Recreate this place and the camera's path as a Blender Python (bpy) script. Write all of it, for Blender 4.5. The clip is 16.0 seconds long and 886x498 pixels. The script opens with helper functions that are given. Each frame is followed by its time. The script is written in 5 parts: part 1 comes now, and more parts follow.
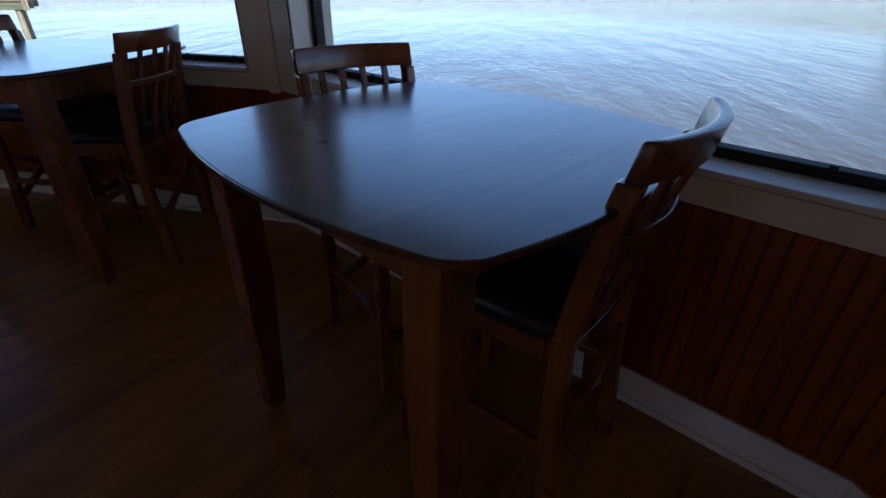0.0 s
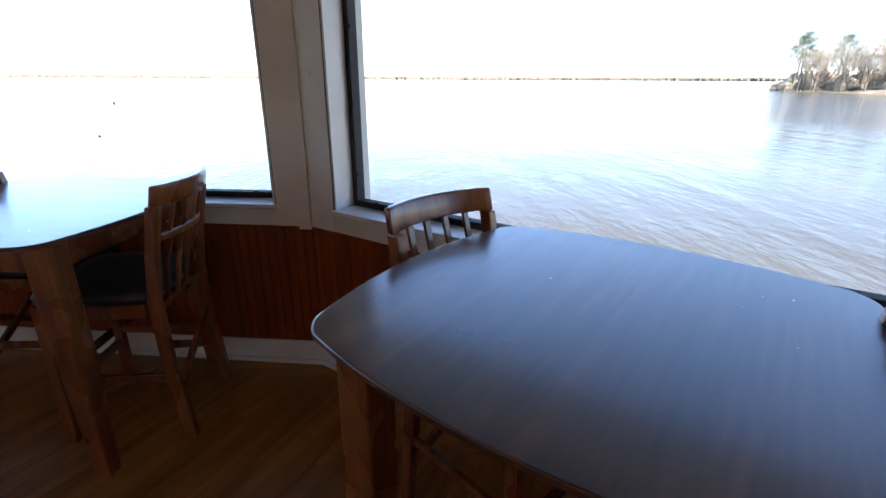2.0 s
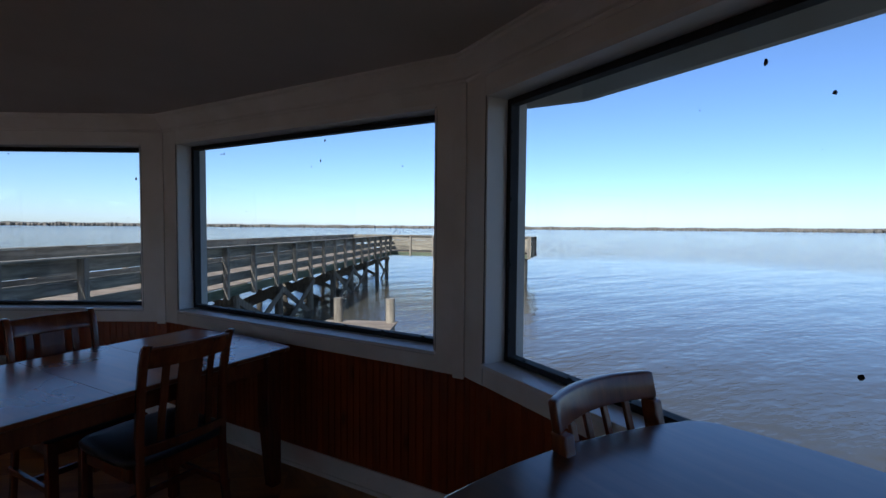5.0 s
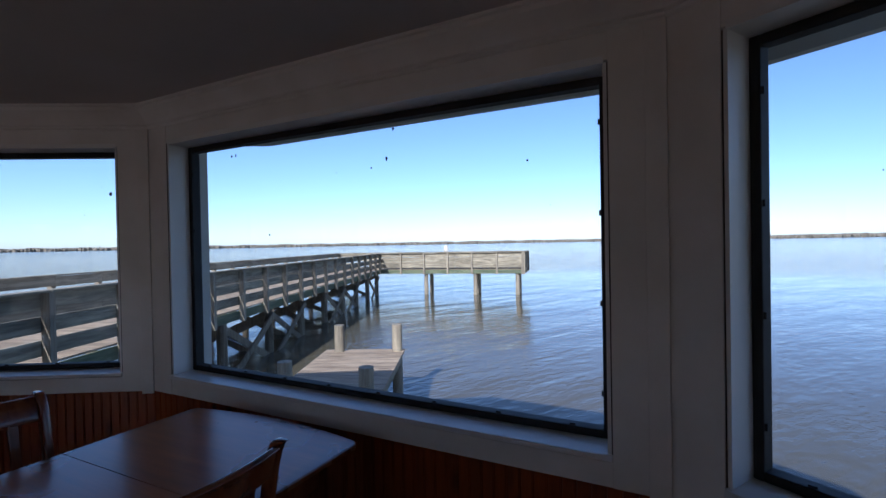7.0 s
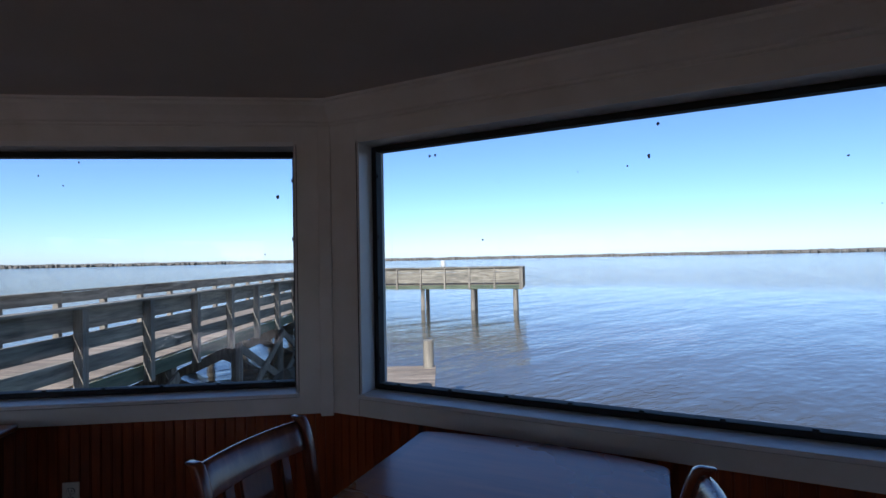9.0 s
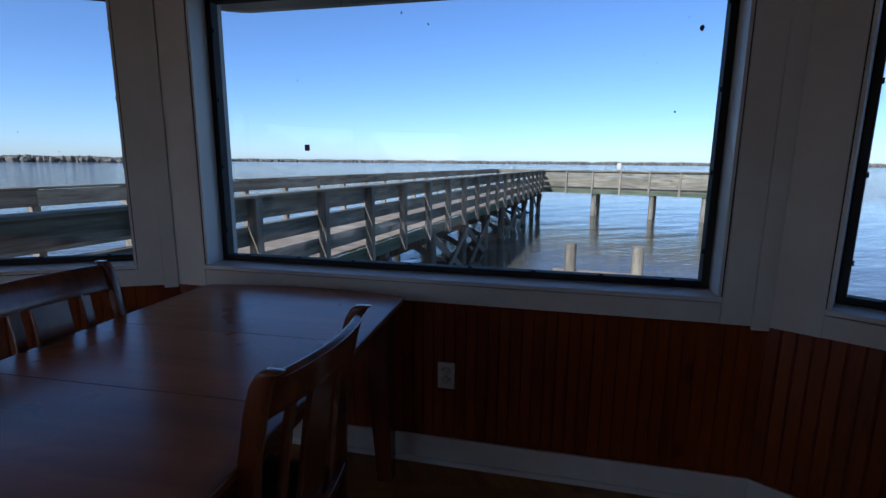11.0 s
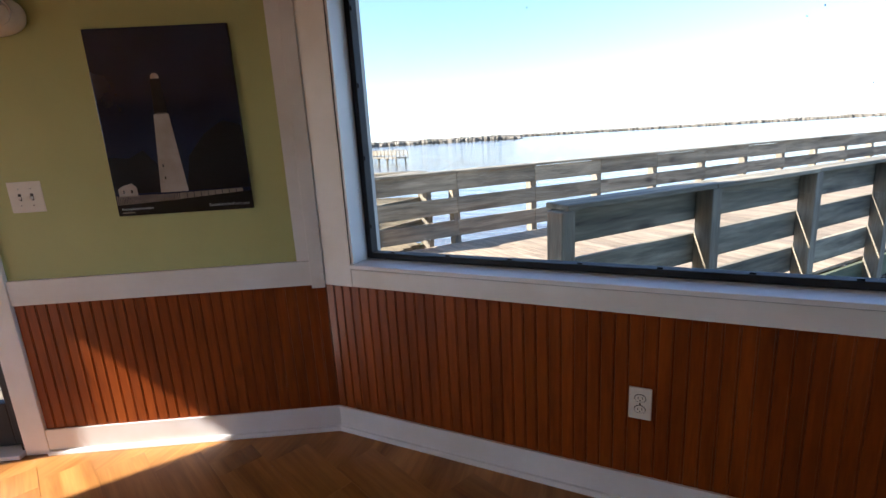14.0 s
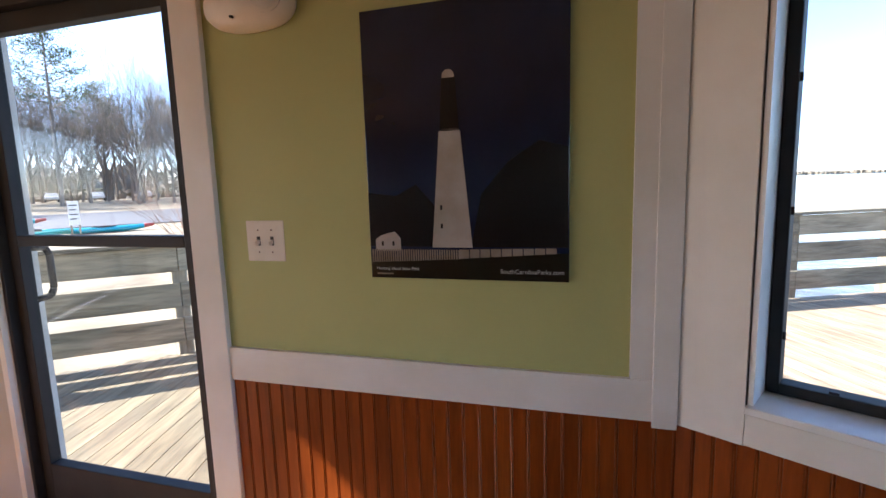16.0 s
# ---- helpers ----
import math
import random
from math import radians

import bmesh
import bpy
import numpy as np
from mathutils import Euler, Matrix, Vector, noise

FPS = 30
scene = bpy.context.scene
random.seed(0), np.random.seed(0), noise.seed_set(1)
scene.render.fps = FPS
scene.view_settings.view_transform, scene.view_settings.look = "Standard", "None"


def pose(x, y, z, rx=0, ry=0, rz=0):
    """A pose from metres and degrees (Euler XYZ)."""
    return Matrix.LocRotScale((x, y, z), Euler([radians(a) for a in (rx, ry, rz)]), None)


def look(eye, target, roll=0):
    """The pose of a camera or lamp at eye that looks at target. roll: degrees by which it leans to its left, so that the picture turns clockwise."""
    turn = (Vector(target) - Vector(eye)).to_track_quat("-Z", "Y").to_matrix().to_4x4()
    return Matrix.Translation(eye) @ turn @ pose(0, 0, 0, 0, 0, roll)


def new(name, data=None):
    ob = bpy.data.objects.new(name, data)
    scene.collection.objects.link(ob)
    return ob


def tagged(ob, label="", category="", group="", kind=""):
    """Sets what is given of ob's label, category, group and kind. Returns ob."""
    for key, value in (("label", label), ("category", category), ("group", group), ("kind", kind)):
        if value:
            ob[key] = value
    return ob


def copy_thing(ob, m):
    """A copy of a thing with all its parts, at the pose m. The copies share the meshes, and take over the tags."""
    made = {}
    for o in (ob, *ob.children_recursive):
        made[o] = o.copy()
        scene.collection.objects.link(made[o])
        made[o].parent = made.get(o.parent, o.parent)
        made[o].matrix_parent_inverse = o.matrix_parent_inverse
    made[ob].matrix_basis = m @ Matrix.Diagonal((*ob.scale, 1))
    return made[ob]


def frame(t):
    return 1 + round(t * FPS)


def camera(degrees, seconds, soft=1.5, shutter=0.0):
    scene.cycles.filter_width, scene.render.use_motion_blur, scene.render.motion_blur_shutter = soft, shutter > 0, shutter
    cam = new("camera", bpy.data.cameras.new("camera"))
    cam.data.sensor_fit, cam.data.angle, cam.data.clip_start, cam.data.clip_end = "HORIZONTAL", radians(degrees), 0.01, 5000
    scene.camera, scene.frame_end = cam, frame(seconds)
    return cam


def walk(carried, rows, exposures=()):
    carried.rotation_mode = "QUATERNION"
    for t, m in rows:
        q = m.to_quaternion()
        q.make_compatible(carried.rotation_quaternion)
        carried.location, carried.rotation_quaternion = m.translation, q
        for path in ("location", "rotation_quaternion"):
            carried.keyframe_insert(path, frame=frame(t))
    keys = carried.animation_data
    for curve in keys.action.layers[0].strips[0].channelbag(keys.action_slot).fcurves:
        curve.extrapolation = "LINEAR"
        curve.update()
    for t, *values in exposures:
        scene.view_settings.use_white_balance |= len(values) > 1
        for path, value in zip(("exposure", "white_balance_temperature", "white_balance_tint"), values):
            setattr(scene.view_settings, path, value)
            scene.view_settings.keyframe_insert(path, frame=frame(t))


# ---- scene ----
cam = camera(86.0, 16.0)
PATH = [
    (0, (7.326, 2.695, 1.228), -29.81, -0.90, 5.56),
    (0.5, (7.230, 2.814, 1.202), -30.67, -1.29, 0.81),
    (1, (7.129, 2.829, 1.269), -29.81, -1.41, -2.84),
    (1.5, (6.989, 2.814, 1.329), -25.96, -1.40, -4.81),
    (2, (6.836, 2.924, 1.363), -19.70, -0.28, -2.02),
    (2.5, (6.696, 3.144, 1.393), -12.80, 0.50, 7.17),
    (3, (6.509, 3.273, 1.391), -8.80, 0.23, 20.47),
    (3.5, (6.230, 3.415, 1.386), -6.55, -1.74, 32.30),
    (4, (6.021, 3.622, 1.377), -5.02, -0.93, 42.12),
    (4.5, (5.835, 3.777, 1.403), -3.47, -1.45, 51.77),
    (6.8, (4.615, 3.992, 1.455), -1.08, 1.05, 53.40),
    (7, (4.543, 3.953, 1.465), -0.63, 1.05, 50.90),
    (7.5, (4.341, 3.904, 1.454), 0.53, 0.05, 47.04),
    (8, (4.080, 3.857, 1.486), 4.98, 1.76, 44.54),
    (9.2, (3.640, 3.140, 1.430), 0.40, 0.90, 49.50),
    (10.5, (2.882, 2.945, 1.362), -5.20, -0.03, 58.79),
    (11, (2.705, 2.648, 1.292), -10.28, -0.53, 66.48),
    (11.5, (2.481, 2.432, 1.224), -16.77, -0.48, 67.75),
    (12, (2.352, 2.225, 1.168), -23.49, -0.13, 66.25),
    (12.5, (2.217, 2.032, 1.147), -22.02, 0.07, 69.66),
    (13, (1.940, 1.815, 1.183), -18.57, 1.78, 80.28),
    (13.4, (1.867, 1.558, 1.244), -16.04, 2.74, 91.15),
    (14, (1.721, 1.173, 1.317), -12.79, 3.29, 109.11),
    (14.5, (1.531, 0.888, 1.318), -10.16, 2.46, 123.75),
    (15, (1.375, 0.708, 1.343), -9.00, 1.56, 126.44),
    (15.5, (1.288, 0.426, 1.341), -8.00, 1.31, 128.00),
    (16, (1.241, 0.259, 1.346), -7.67, 1.71, 128.62),
]
EXPOSURES = [(0.0, 0.95, 5800, 15), (0.5, 1.75, 5950, 15), (1.0, 2.55, 6350, 16), (1.5, 2.65, 6500, 16), (2.0, 2.35, 6400, 16), (2.5, 1.30, 6050, 15),
             (3.0, 0.60, 5650, 15), (3.5, 0.40, 5550, 15), (4.5, 0.32, 5450, 15), (7.0, 0.62, 5350, 19), (8.0, 0.62, 5350, 19), (10.5, 0.20, 5050, 15),
             (11.5, 0.30, 5150, 15), (12.0, 0.75, 5350, 15), (12.5, 1.55, 5750, 16), (13.0, 2.55, 6300, 17), (13.5, 2.35, 6300, 17), (14.0, 1.90, 6050, 16),
             (14.5, 1.65, 5850, 16), (15.0, 1.85, 5900, 16), (15.5, 2.15, 5900, 16), (16.0, 2.35, 6050, 16)]
walk(cam, [(t, pose(*eye, 90 + pitch, roll, yaw)) for t, eye, pitch, roll, yaw in PATH], EXPOSURES)

# ---- sun and sky ----
SUN_YAW, SUN_EL = 212.0, 32.0
sun_dir = Vector((-math.sin(radians(SUN_YAW)) * math.cos(radians(SUN_EL)), math.cos(radians(SUN_YAW)) * math.cos(radians(SUN_EL)), math.sin(radians(SUN_EL))))
world = bpy.data.worlds.new("sky")
scene.world = world
world.use_nodes = True
wn = world.node_tree.nodes
sky = wn.new("ShaderNodeTexSky")
sky.sky_type = 'NISHITA'
sky.sun_disc = False
sky.sun_elevation = radians(SUN_EL)
sky.sun_rotation = math.atan2(sun_dir.x, sun_dir.y)
sky.air_density, sky.dust_density, sky.ozone_density = 0.75, 0.45, 2.9
wn["Background"].inputs["Strength"].default_value = 0.13
world.node_tree.links.new(sky.outputs[0], wn["Background"].inputs["Color"])
sun = new("sun", bpy.data.lights.new("sun", 'SUN'))
sun.data.energy, sun.data.angle, sun.data.color = 5.0, radians(0.5), (1.0, 0.93, 0.83)
sun.matrix_world = look((0, 0, 30), Vector((0, 0, 30)) - sun_dir)


# ---- materials ----
def material(name, rough=0.6, metal=0.0, spec=0.5):
    m = bpy.data.materials.new(name)
    m.use_nodes = True
    b = m.node_tree.nodes["Principled BSDF"]
    b.inputs["Roughness"].default_value, b.inputs["Metallic"].default_value = rough, metal
    b.inputs["Specular IOR Level"].default_value = spec
    return m, m.node_tree.nodes, m.node_tree.links, b


def coords(nodes, links, scale=(1, 1, 1), rot=(0, 0, 0), kind="Object", jitter=0.0):
    tc, mp = nodes.new("ShaderNodeTexCoord"), nodes.new("ShaderNodeMapping")
    mp.inputs["Scale"].default_value, mp.inputs["Rotation"].default_value = scale, rot
    links.new(tc.outputs[kind], mp.inputs["Vector"])
    if jitter:
        info, mul = nodes.new("ShaderNodeObjectInfo"), nodes.new("ShaderNodeMath")
        mul.operation = 'MULTIPLY'
        mul.inputs[1].default_value = jitter
        links.new(info.outputs["Random"], mul.inputs[0])
        links.new(mul.outputs[0], mp.inputs["Location"])
    return mp.outputs[0]


def noise_tex(nodes, links, vec, scale, detail=4.0, rough=0.55):
    n = nodes.new("ShaderNodeTexNoise")
    n.inputs["Scale"].default_value, n.inputs["Detail"].default_value, n.inputs["Roughness"].default_value = scale, detail, rough
    links.new(vec, n.inputs["Vector"])
    return n.outputs["Fac"]


def ramp(nodes, links, fac, stops):
    r = nodes.new("ShaderNodeValToRGB")
    el = r.color_ramp.elements
    while len(el) < len(stops):
        el.new(0.5)
    for e, (p, c) in zip(el, stops):
        e.position, e.color = p, (*c, 1.0)
    links.new(fac, r.inputs["Fac"])
    return r.outputs["Color"]


def mix(nodes, links, a, b, fac, mode='MIX'):
    n = nodes.new("ShaderNodeMix")
    n.data_type, n.blend_type = 'RGBA', mode
    for sock, v in ((n.inputs[6], a), (n.inputs[7], b), (n.inputs[0], fac)):
        if isinstance(v, (int, float)):
            sock.default_value = v
        elif isinstance(v, tuple):
            sock.default_value = (*v, 1.0)
        else:
            links.new(v, sock)
    return n.outputs[2]


def bump(nodes, links, b, height, strength=0.2, dist=0.005):
    n = nodes.new("ShaderNodeBump")
    n.inputs["Strength"].default_value, n.inputs["Distance"].default_value = strength, dist
    links.new(height, n.inputs["Height"])
    links.new(n.outputs[0], b.inputs["Normal"])


def spread(nodes, links, fac, lo, hi, socket):
    r = nodes.new("ShaderNodeMapRange")
    r.inputs["To Min"].default_value, r.inputs["To Max"].default_value = lo, hi
    links.new(fac, r.inputs["Value"])
    links.new(r.outputs[0], socket)


def wood(name, dark, mid, light, rough=(0.3, 0.5), axis=2, grain=18.0, knots=0.0, jitter=7.0, vary=0.25, bumpy=0.12, coat=0.0):
    """Wood with grain that runs along one local axis."""
    m, n, l, b = material(name)
    sc = [1.0, 1.0, 1.0]
    sc[axis] = 0.09
    v = coords(n, l, tuple(sc), jitter=jitter)
    g = noise_tex(n, l, v, grain, 6.0, 0.65)
    fine = noise_tex(n, l, v, grain * 6, 3.0)
    col = ramp(n, l, g, [(0.28, dark), (0.5, mid), (0.72, light)])
    col = mix(n, l, col, ramp(n, l, fine, [(0.3, (0.55, 0.5, 0.48)), (0.65, (1, 1, 1))]), 0.5, 'MULTIPLY')
    big = noise_tex(n, l, coords(n, l, (1, 1, 1), jitter=jitter), 2.2, 3.0)
    col = mix(n, l, col, ramp(n, l, big, [(0.3, (0.72, 0.68, 0.66)), (0.7, (1.1, 1.05, 1.0))]), 0.7, 'MULTIPLY')
    if knots:
        vo = n.new("ShaderNodeTexVoronoi")
        vo.inputs["Scale"].default_value = knots
        sk = [1.0, 1.0, 1.0]
        sk[axis] = 0.45
        l.new(coords(n, l, tuple(sk), jitter=jitter * 3), vo.inputs["Vector"])
        kn = ramp(n, l, vo.outputs["Distance"], [(0.05, (0.25, 0.2, 0.18)), (0.17, (1, 1, 1))])
        col = mix(n, l, col, kn, 0.75, 'MULTIPLY')
    if vary:
        info = n.new("ShaderNodeObjectInfo")
        col = mix(n, l, col, ramp(n, l, info.outputs["Random"], [(0.0, (1 - vary,) * 3), (1.0, (1 + vary * 0.6,) * 3)]), 1.0, 'MULTIPLY')
    l.new(col, b.inputs["Base Color"])
    spread(n, l, big, rough[0], rough[1], b.inputs["Roughness"])
    if coat:
        b.inputs["Coat Weight"].default_value, b.inputs["Coat Roughness"].default_value = coat, 0.17
    bump(n, l, b, fine, bumpy, 0.003)
    return m


def burnish(m, lx, ly, depth=0.6):
    """A darker stained band along the edges of a table's top."""
    n, l = m.node_tree.nodes, m.node_tree.links
    b = n["Principled BSDF"]
    old = b.inputs["Base Color"].links[0].from_socket
    tc, sep, big = n.new("ShaderNodeTexCoord"), n.new("ShaderNodeSeparateXYZ"), n.new("ShaderNodeMath")
    l.new(tc.outputs["Object"], sep.inputs[0])
    outs = []
    for k, half in ((0, lx), (1, ly)):
        a, d = n.new("ShaderNodeMath"), n.new("ShaderNodeMath")
        a.operation, d.operation = 'ABSOLUTE', 'SUBTRACT'
        d.inputs[1].default_value = half
        l.new(sep.outputs[k], a.inputs[0])
        l.new(a.outputs[0], d.inputs[0])
        outs.append(d.outputs[0])
    big.operation = 'MAXIMUM'
    l.new(outs[0], big.inputs[0])
    l.new(outs[1], big.inputs[1])
    wob = n.new("ShaderNodeMath")
    wob.operation = 'MULTIPLY_ADD'
    wob.inputs[1].default_value = 0.05
    l.new(noise_tex(n, l, tc.outputs["Object"], 7.0, 3.0), wob.inputs[0])
    l.new(big.outputs[0], wob.inputs[2])
    rng = n.new("ShaderNodeMapRange")
    rng.inputs["From Min"].default_value, rng.inputs["From Max"].default_value = -0.03, 0.03
    l.new(wob.outputs[0], rng.inputs["Value"])
    l.new(mix(n, l, old, (0.3, 0.24, 0.22), mix(n, l, (0, 0, 0), (depth,) * 3, rng.outputs[0]), 'MULTIPLY'), b.inputs["Base Color"])
    return m


def painted(name, color, rough=(0.35, 0.55), dirt=0.12, scale=3.0, bumpy=0.05):
    m, n, l, b = material(name)
    v = coords(n, l)
    big, fine = noise_tex(n, l, v, scale, 5.0), noise_tex(n, l, v, 90.0, 3.0)
    col = mix(n, l, color, tuple(c * (1 - dirt * k) for c, k in zip(color, (1.0, 1.15, 1.5))), ramp(n, l, big, [(0.35, (0, 0, 0)), (0.7, (1, 1, 1))]))
    l.new(col, b.inputs["Base Color"])
    spread(n, l, big, rough[0], rough[1], b.inputs["Roughness"])
    bump(n, l, b, fine, bumpy, 0.002)
    return m


def glass(name, tint=(1, 1, 1)):
    m = bpy.data.materials.new(name)
    m.use_nodes = True
    n, l = m.node_tree.nodes, m.node_tree.links
    n.remove(n["Principled BSDF"])
    tr, gl, lw, mx = (n.new("ShaderNode" + k) for k in ("BsdfTransparent", "BsdfGlossy", "LayerWeight", "MixShader"))
    tr.inputs["Color"].default_value = (*tint, 1)
    gl.inputs["Roughness"].default_value = 0.01
    lw.inputs["Blend"].default_value = 0.5
    power, ad = n.new("ShaderNodeMath"), n.new("ShaderNodeMath")
    power.operation, ad.operation = 'POWER', 'MULTIPLY_ADD'
    power.inputs[1].default_value = 5.0
    ad.inputs[1].default_value, ad.inputs[2].default_value = 0.6, 0.02
    l.new(lw.outputs["Facing"], power.inputs[0])
    l.new(power.outputs[0], ad.inputs[0])
    l.new(ad.outputs[0], mx.inputs[0])
    l.new(tr.outputs[0], mx.inputs[1])
    l.new(gl.outputs[0], mx.inputs[2])
    l.new(mx.outputs[0], n["Material Output"].inputs[0])
    return m


M_WHITE = painted("white_trim_paint", (0.8, 0.78, 0.74), (0.3, 0.5), 0.16, 2.5)
M_JAMB = painted("white_jamb_paint", (0.78, 0.78, 0.76), (0.25, 0.4), 0.08, 4.0)
M_GREEN = painted("olive_green_wall_paint", (0.46, 0.47, 0.185), (0.5, 0.7), 0.10, 1.5, 0.08)
M_CEIL = painted("ceiling_paint", (0.6, 0.55, 0.5), (0.7, 0.85), 0.12, 1.2)
M_OUTER = painted("outside_siding_paint", (0.6, 0.6, 0.57), (0.5, 0.7), 0.2, 2.0)
M_BLACK = painted("black_anodised_frame", (0.010, 0.010, 0.011), (0.55, 0.75), 0.2, 8.0)
M_PLASTIC = painted("ivory_plastic", (0.74, 0.68, 0.58), (0.25, 0.4), 0.08, 12.0)
M_SLOT = painted("dark_slot", (0.02, 0.018, 0.015), (0.5, 0.6), 0.1, 12.0)
M_CHROME, _n, _l, _b = material("chrome", 0.12, 1.0)
_b.inputs["Base Color"].default_value = (0.75, 0.76, 0.78, 1)
M_PINE = wood("stained_knotty_pine", (0.18, 0.036, 0.004), (0.27, 0.056, 0.006), (0.35, 0.08, 0.009), (0.26, 0.42), 2, 16.0, 6.0, 9.0, 0.10, 0.08, 0.04)
M_PINE.node_tree.nodes["Principled BSDF"].inputs["Specular IOR Level"].default_value = 0.32
M_FLOOR = wood("vinyl_wood_floor", (0.20, 0.076, 0.015), (0.42, 0.19, 0.044), (0.56, 0.28, 0.08), (0.28, 0.46), 0, 7.0, 0.0, 5.0, 0.06, 0.06)
for node in M_FLOOR.node_tree.nodes:
    if node.type == 'TEX_NOISE' and node.inputs["Scale"].default_value == 7.0:
        node.inputs["Distortion"].default_value = 0.7
M_TABLE = wood("worn_dark_walnut_top", (0.045, 0.014, 0.006), (0.115, 0.038, 0.015), (0.23, 0.085, 0.032), (0.2, 0.44), 0, 8.0, 0.0, 3.0, 0.1, 0.04, 0.9)
M_TABLE2 = wood("cherry_red_stained_top", (0.28, 0.072, 0.008), (0.43, 0.115, 0.014), (0.52, 0.155, 0.022), (0.2, 0.38), 0, 5.0, 0.0, 3.0, 0.1, 0.02, 0.35)
burnish(M_TABLE2, 0.435, 0.735, 0.9)
burnish(M_TABLE, 0.47, 0.47, 0.6)
M_CHAIR = wood("honey_brown_chair_wood", (0.12, 0.03, 0.008), (0.24, 0.072, 0.018), (0.34, 0.115, 0.03), (0.2, 0.36), 2, 14.0, 0.0, 3.0, 0.12, 0.05, 0.3)
M_CHAIR2 = wood("mahogany_brown_chair_wood", (0.09, 0.02, 0.007), (0.17, 0.042, 0.012), (0.25, 0.07, 0.022), (0.16, 0.32), 2, 14.0, 0.0, 3.0, 0.12, 0.05, 0.4)
M_SEAT = painted("black_seat_vinyl", (0.022, 0.02, 0.02), (0.3, 0.45), 0.2, 9.0, 0.25)
M_DECK = wood("weathered_deck_board", (0.10, 0.08, 0.046), (0.21, 0.173, 0.102), (0.30, 0.253, 0.158), (0.7, 0.9), 0, 15.0, 2.0, 11.0, 0.25, 0.5)
M_RAIL = wood("weathered_grey_rail_board", (0.085, 0.075, 0.05), (0.28, 0.25, 0.17), (0.47, 0.42, 0.295), (0.7, 0.9), 0, 13.0, 2.5, 11.0, 0.25, 0.5)
M_POST = wood("weathered_grey_post", (0.13, 0.115, 0.085), (0.29, 0.255, 0.18), (0.42, 0.37, 0.26), (0.7, 0.9), 2, 13.0, 2.5, 11.0, 0.2, 0.5)
# post timber made darker: the shade under the pier is in its colour
M_PILE = wood("shade_darkened_timber", (0.055, 0.046, 0.03), (0.18, 0.15, 0.096), (0.31, 0.26, 0.17), (0.6, 0.85), 2, 13.0, 2.5, 11.0, 0.2, 0.5)
M_GREENWOOD = wood("mossy_rim_joist", (0.05, 0.07, 0.04), (0.12, 0.15, 0.08), (0.22, 0.23, 0.14), (0.7, 0.9), 0, 9.0, 0.0, 11.0, 0.2, 0.5)
M_GLASS = glass("window_glass", (0.97, 0.985, 0.98))


# ---- mesh helpers ----
T15 = math.tan(radians(15))


def box(bm, x0, x1, y0, y1, z0, z1, ml=False, mr=False):
    """A box; ml and mr mitre its ends to meet the next side of the room."""
    v = []
    for z in (z0, z1):
        for x, y in ((x0 - (y0 * T15 if ml else 0), y0), (x1 + (y0 * T15 if mr else 0), y0), (x1 + (y1 * T15 if mr else 0), y1), (x0 - (y1 * T15 if ml else 0), y1)):
            v.append(bm.verts.new((x, y, z)))
    for f in ((3, 2, 1, 0), (4, 5, 6, 7), (0, 1, 5, 4), (1, 2, 6, 5), (2, 3, 7, 6), (3, 0, 4, 7)):
        bm.faces.new([v[i] for i in f])
    return bm


def beam(bm, a, b, w, h, up=(0, 0, 1), w2=None, h2=None):
    """A straight bar from a to b: w across, h along up; w2 and h2 at its far end."""
    a, b = Vector(a), Vector(b)
    d = (b - a).normalized()
    s = d.cross(Vector(up)).normalized()
    u = s.cross(d)
    v = []
    for p, ww, hh in ((a, w, h), (b, w if w2 is None else w2, h if h2 is None else h2)):
        for i, j in ((-1, -1), (1, -1), (1, 1), (-1, 1)):
            v.append(bm.verts.new(p + s * (ww / 2 * i) + u * (hh / 2 * j)))
    for f in ((3, 2, 1, 0), (4, 5, 6, 7), (0, 1, 5, 4), (1, 2, 6, 5), (2, 3, 7, 6), (3, 0, 4, 7)):
        bm.faces.new([v[i] for i in f])
    return bm


def loft(bm, rings, cap=True):
    """A skin over rings of equal length."""
    vs = [[bm.verts.new(p) for p in r] for r in rings]
    k = len(vs[0])
    for r, s in zip(vs, vs[1:]):
        for i in range(k):
            bm.faces.new((r[i], r[(i + 1) % k], s[(i + 1) % k], s[i]))
    if cap:
        bm.faces.new(vs[0][::-1])
        bm.faces.new(vs[-1])
    return bm


def tube(bm, a, b, r0, r1=None, seg=10):
    a, b = Vector(a), Vector(b)
    d = (b - a).normalized()
    s = d.orthogonal().normalized()
    u = d.cross(s)
    ring = lambda p, r: [p + (s * math.cos(2 * math.pi * i / seg) + u * math.sin(2 * math.pi * i / seg)) * r for i in range(seg)]
    return loft(bm, [ring(a, r0), ring(b, r0 if r1 is None else r1)])


def finish(bm, bevel=0.0, segments=2, smooth=False):
    bmesh.ops.recalc_face_normals(bm, faces=bm.faces)
    if bevel:
        bmesh.ops.bevel(bm, geom=[e for e in bm.edges if e.calc_face_angle(0) > 0.5], offset=bevel, segments=segments, profile=0.5, affect='EDGES', clamp_overlap=True)
    if smooth:
        for f in bm.faces:
            f.smooth = True
    return bm


def part(name, bm, mat, parent=None, label="", bevel=0.0, smooth=False, segments=2):
    finish(bm, bevel, segments, smooth)
    me = bpy.data.meshes.new(name)
    bm.to_mesh(me)
    bm.free()
    me.materials.append(mat)
    ob = new(name, me)
    if parent is not None:
        ob.parent = parent
    if label:
        ob["label"] = label
    return ob


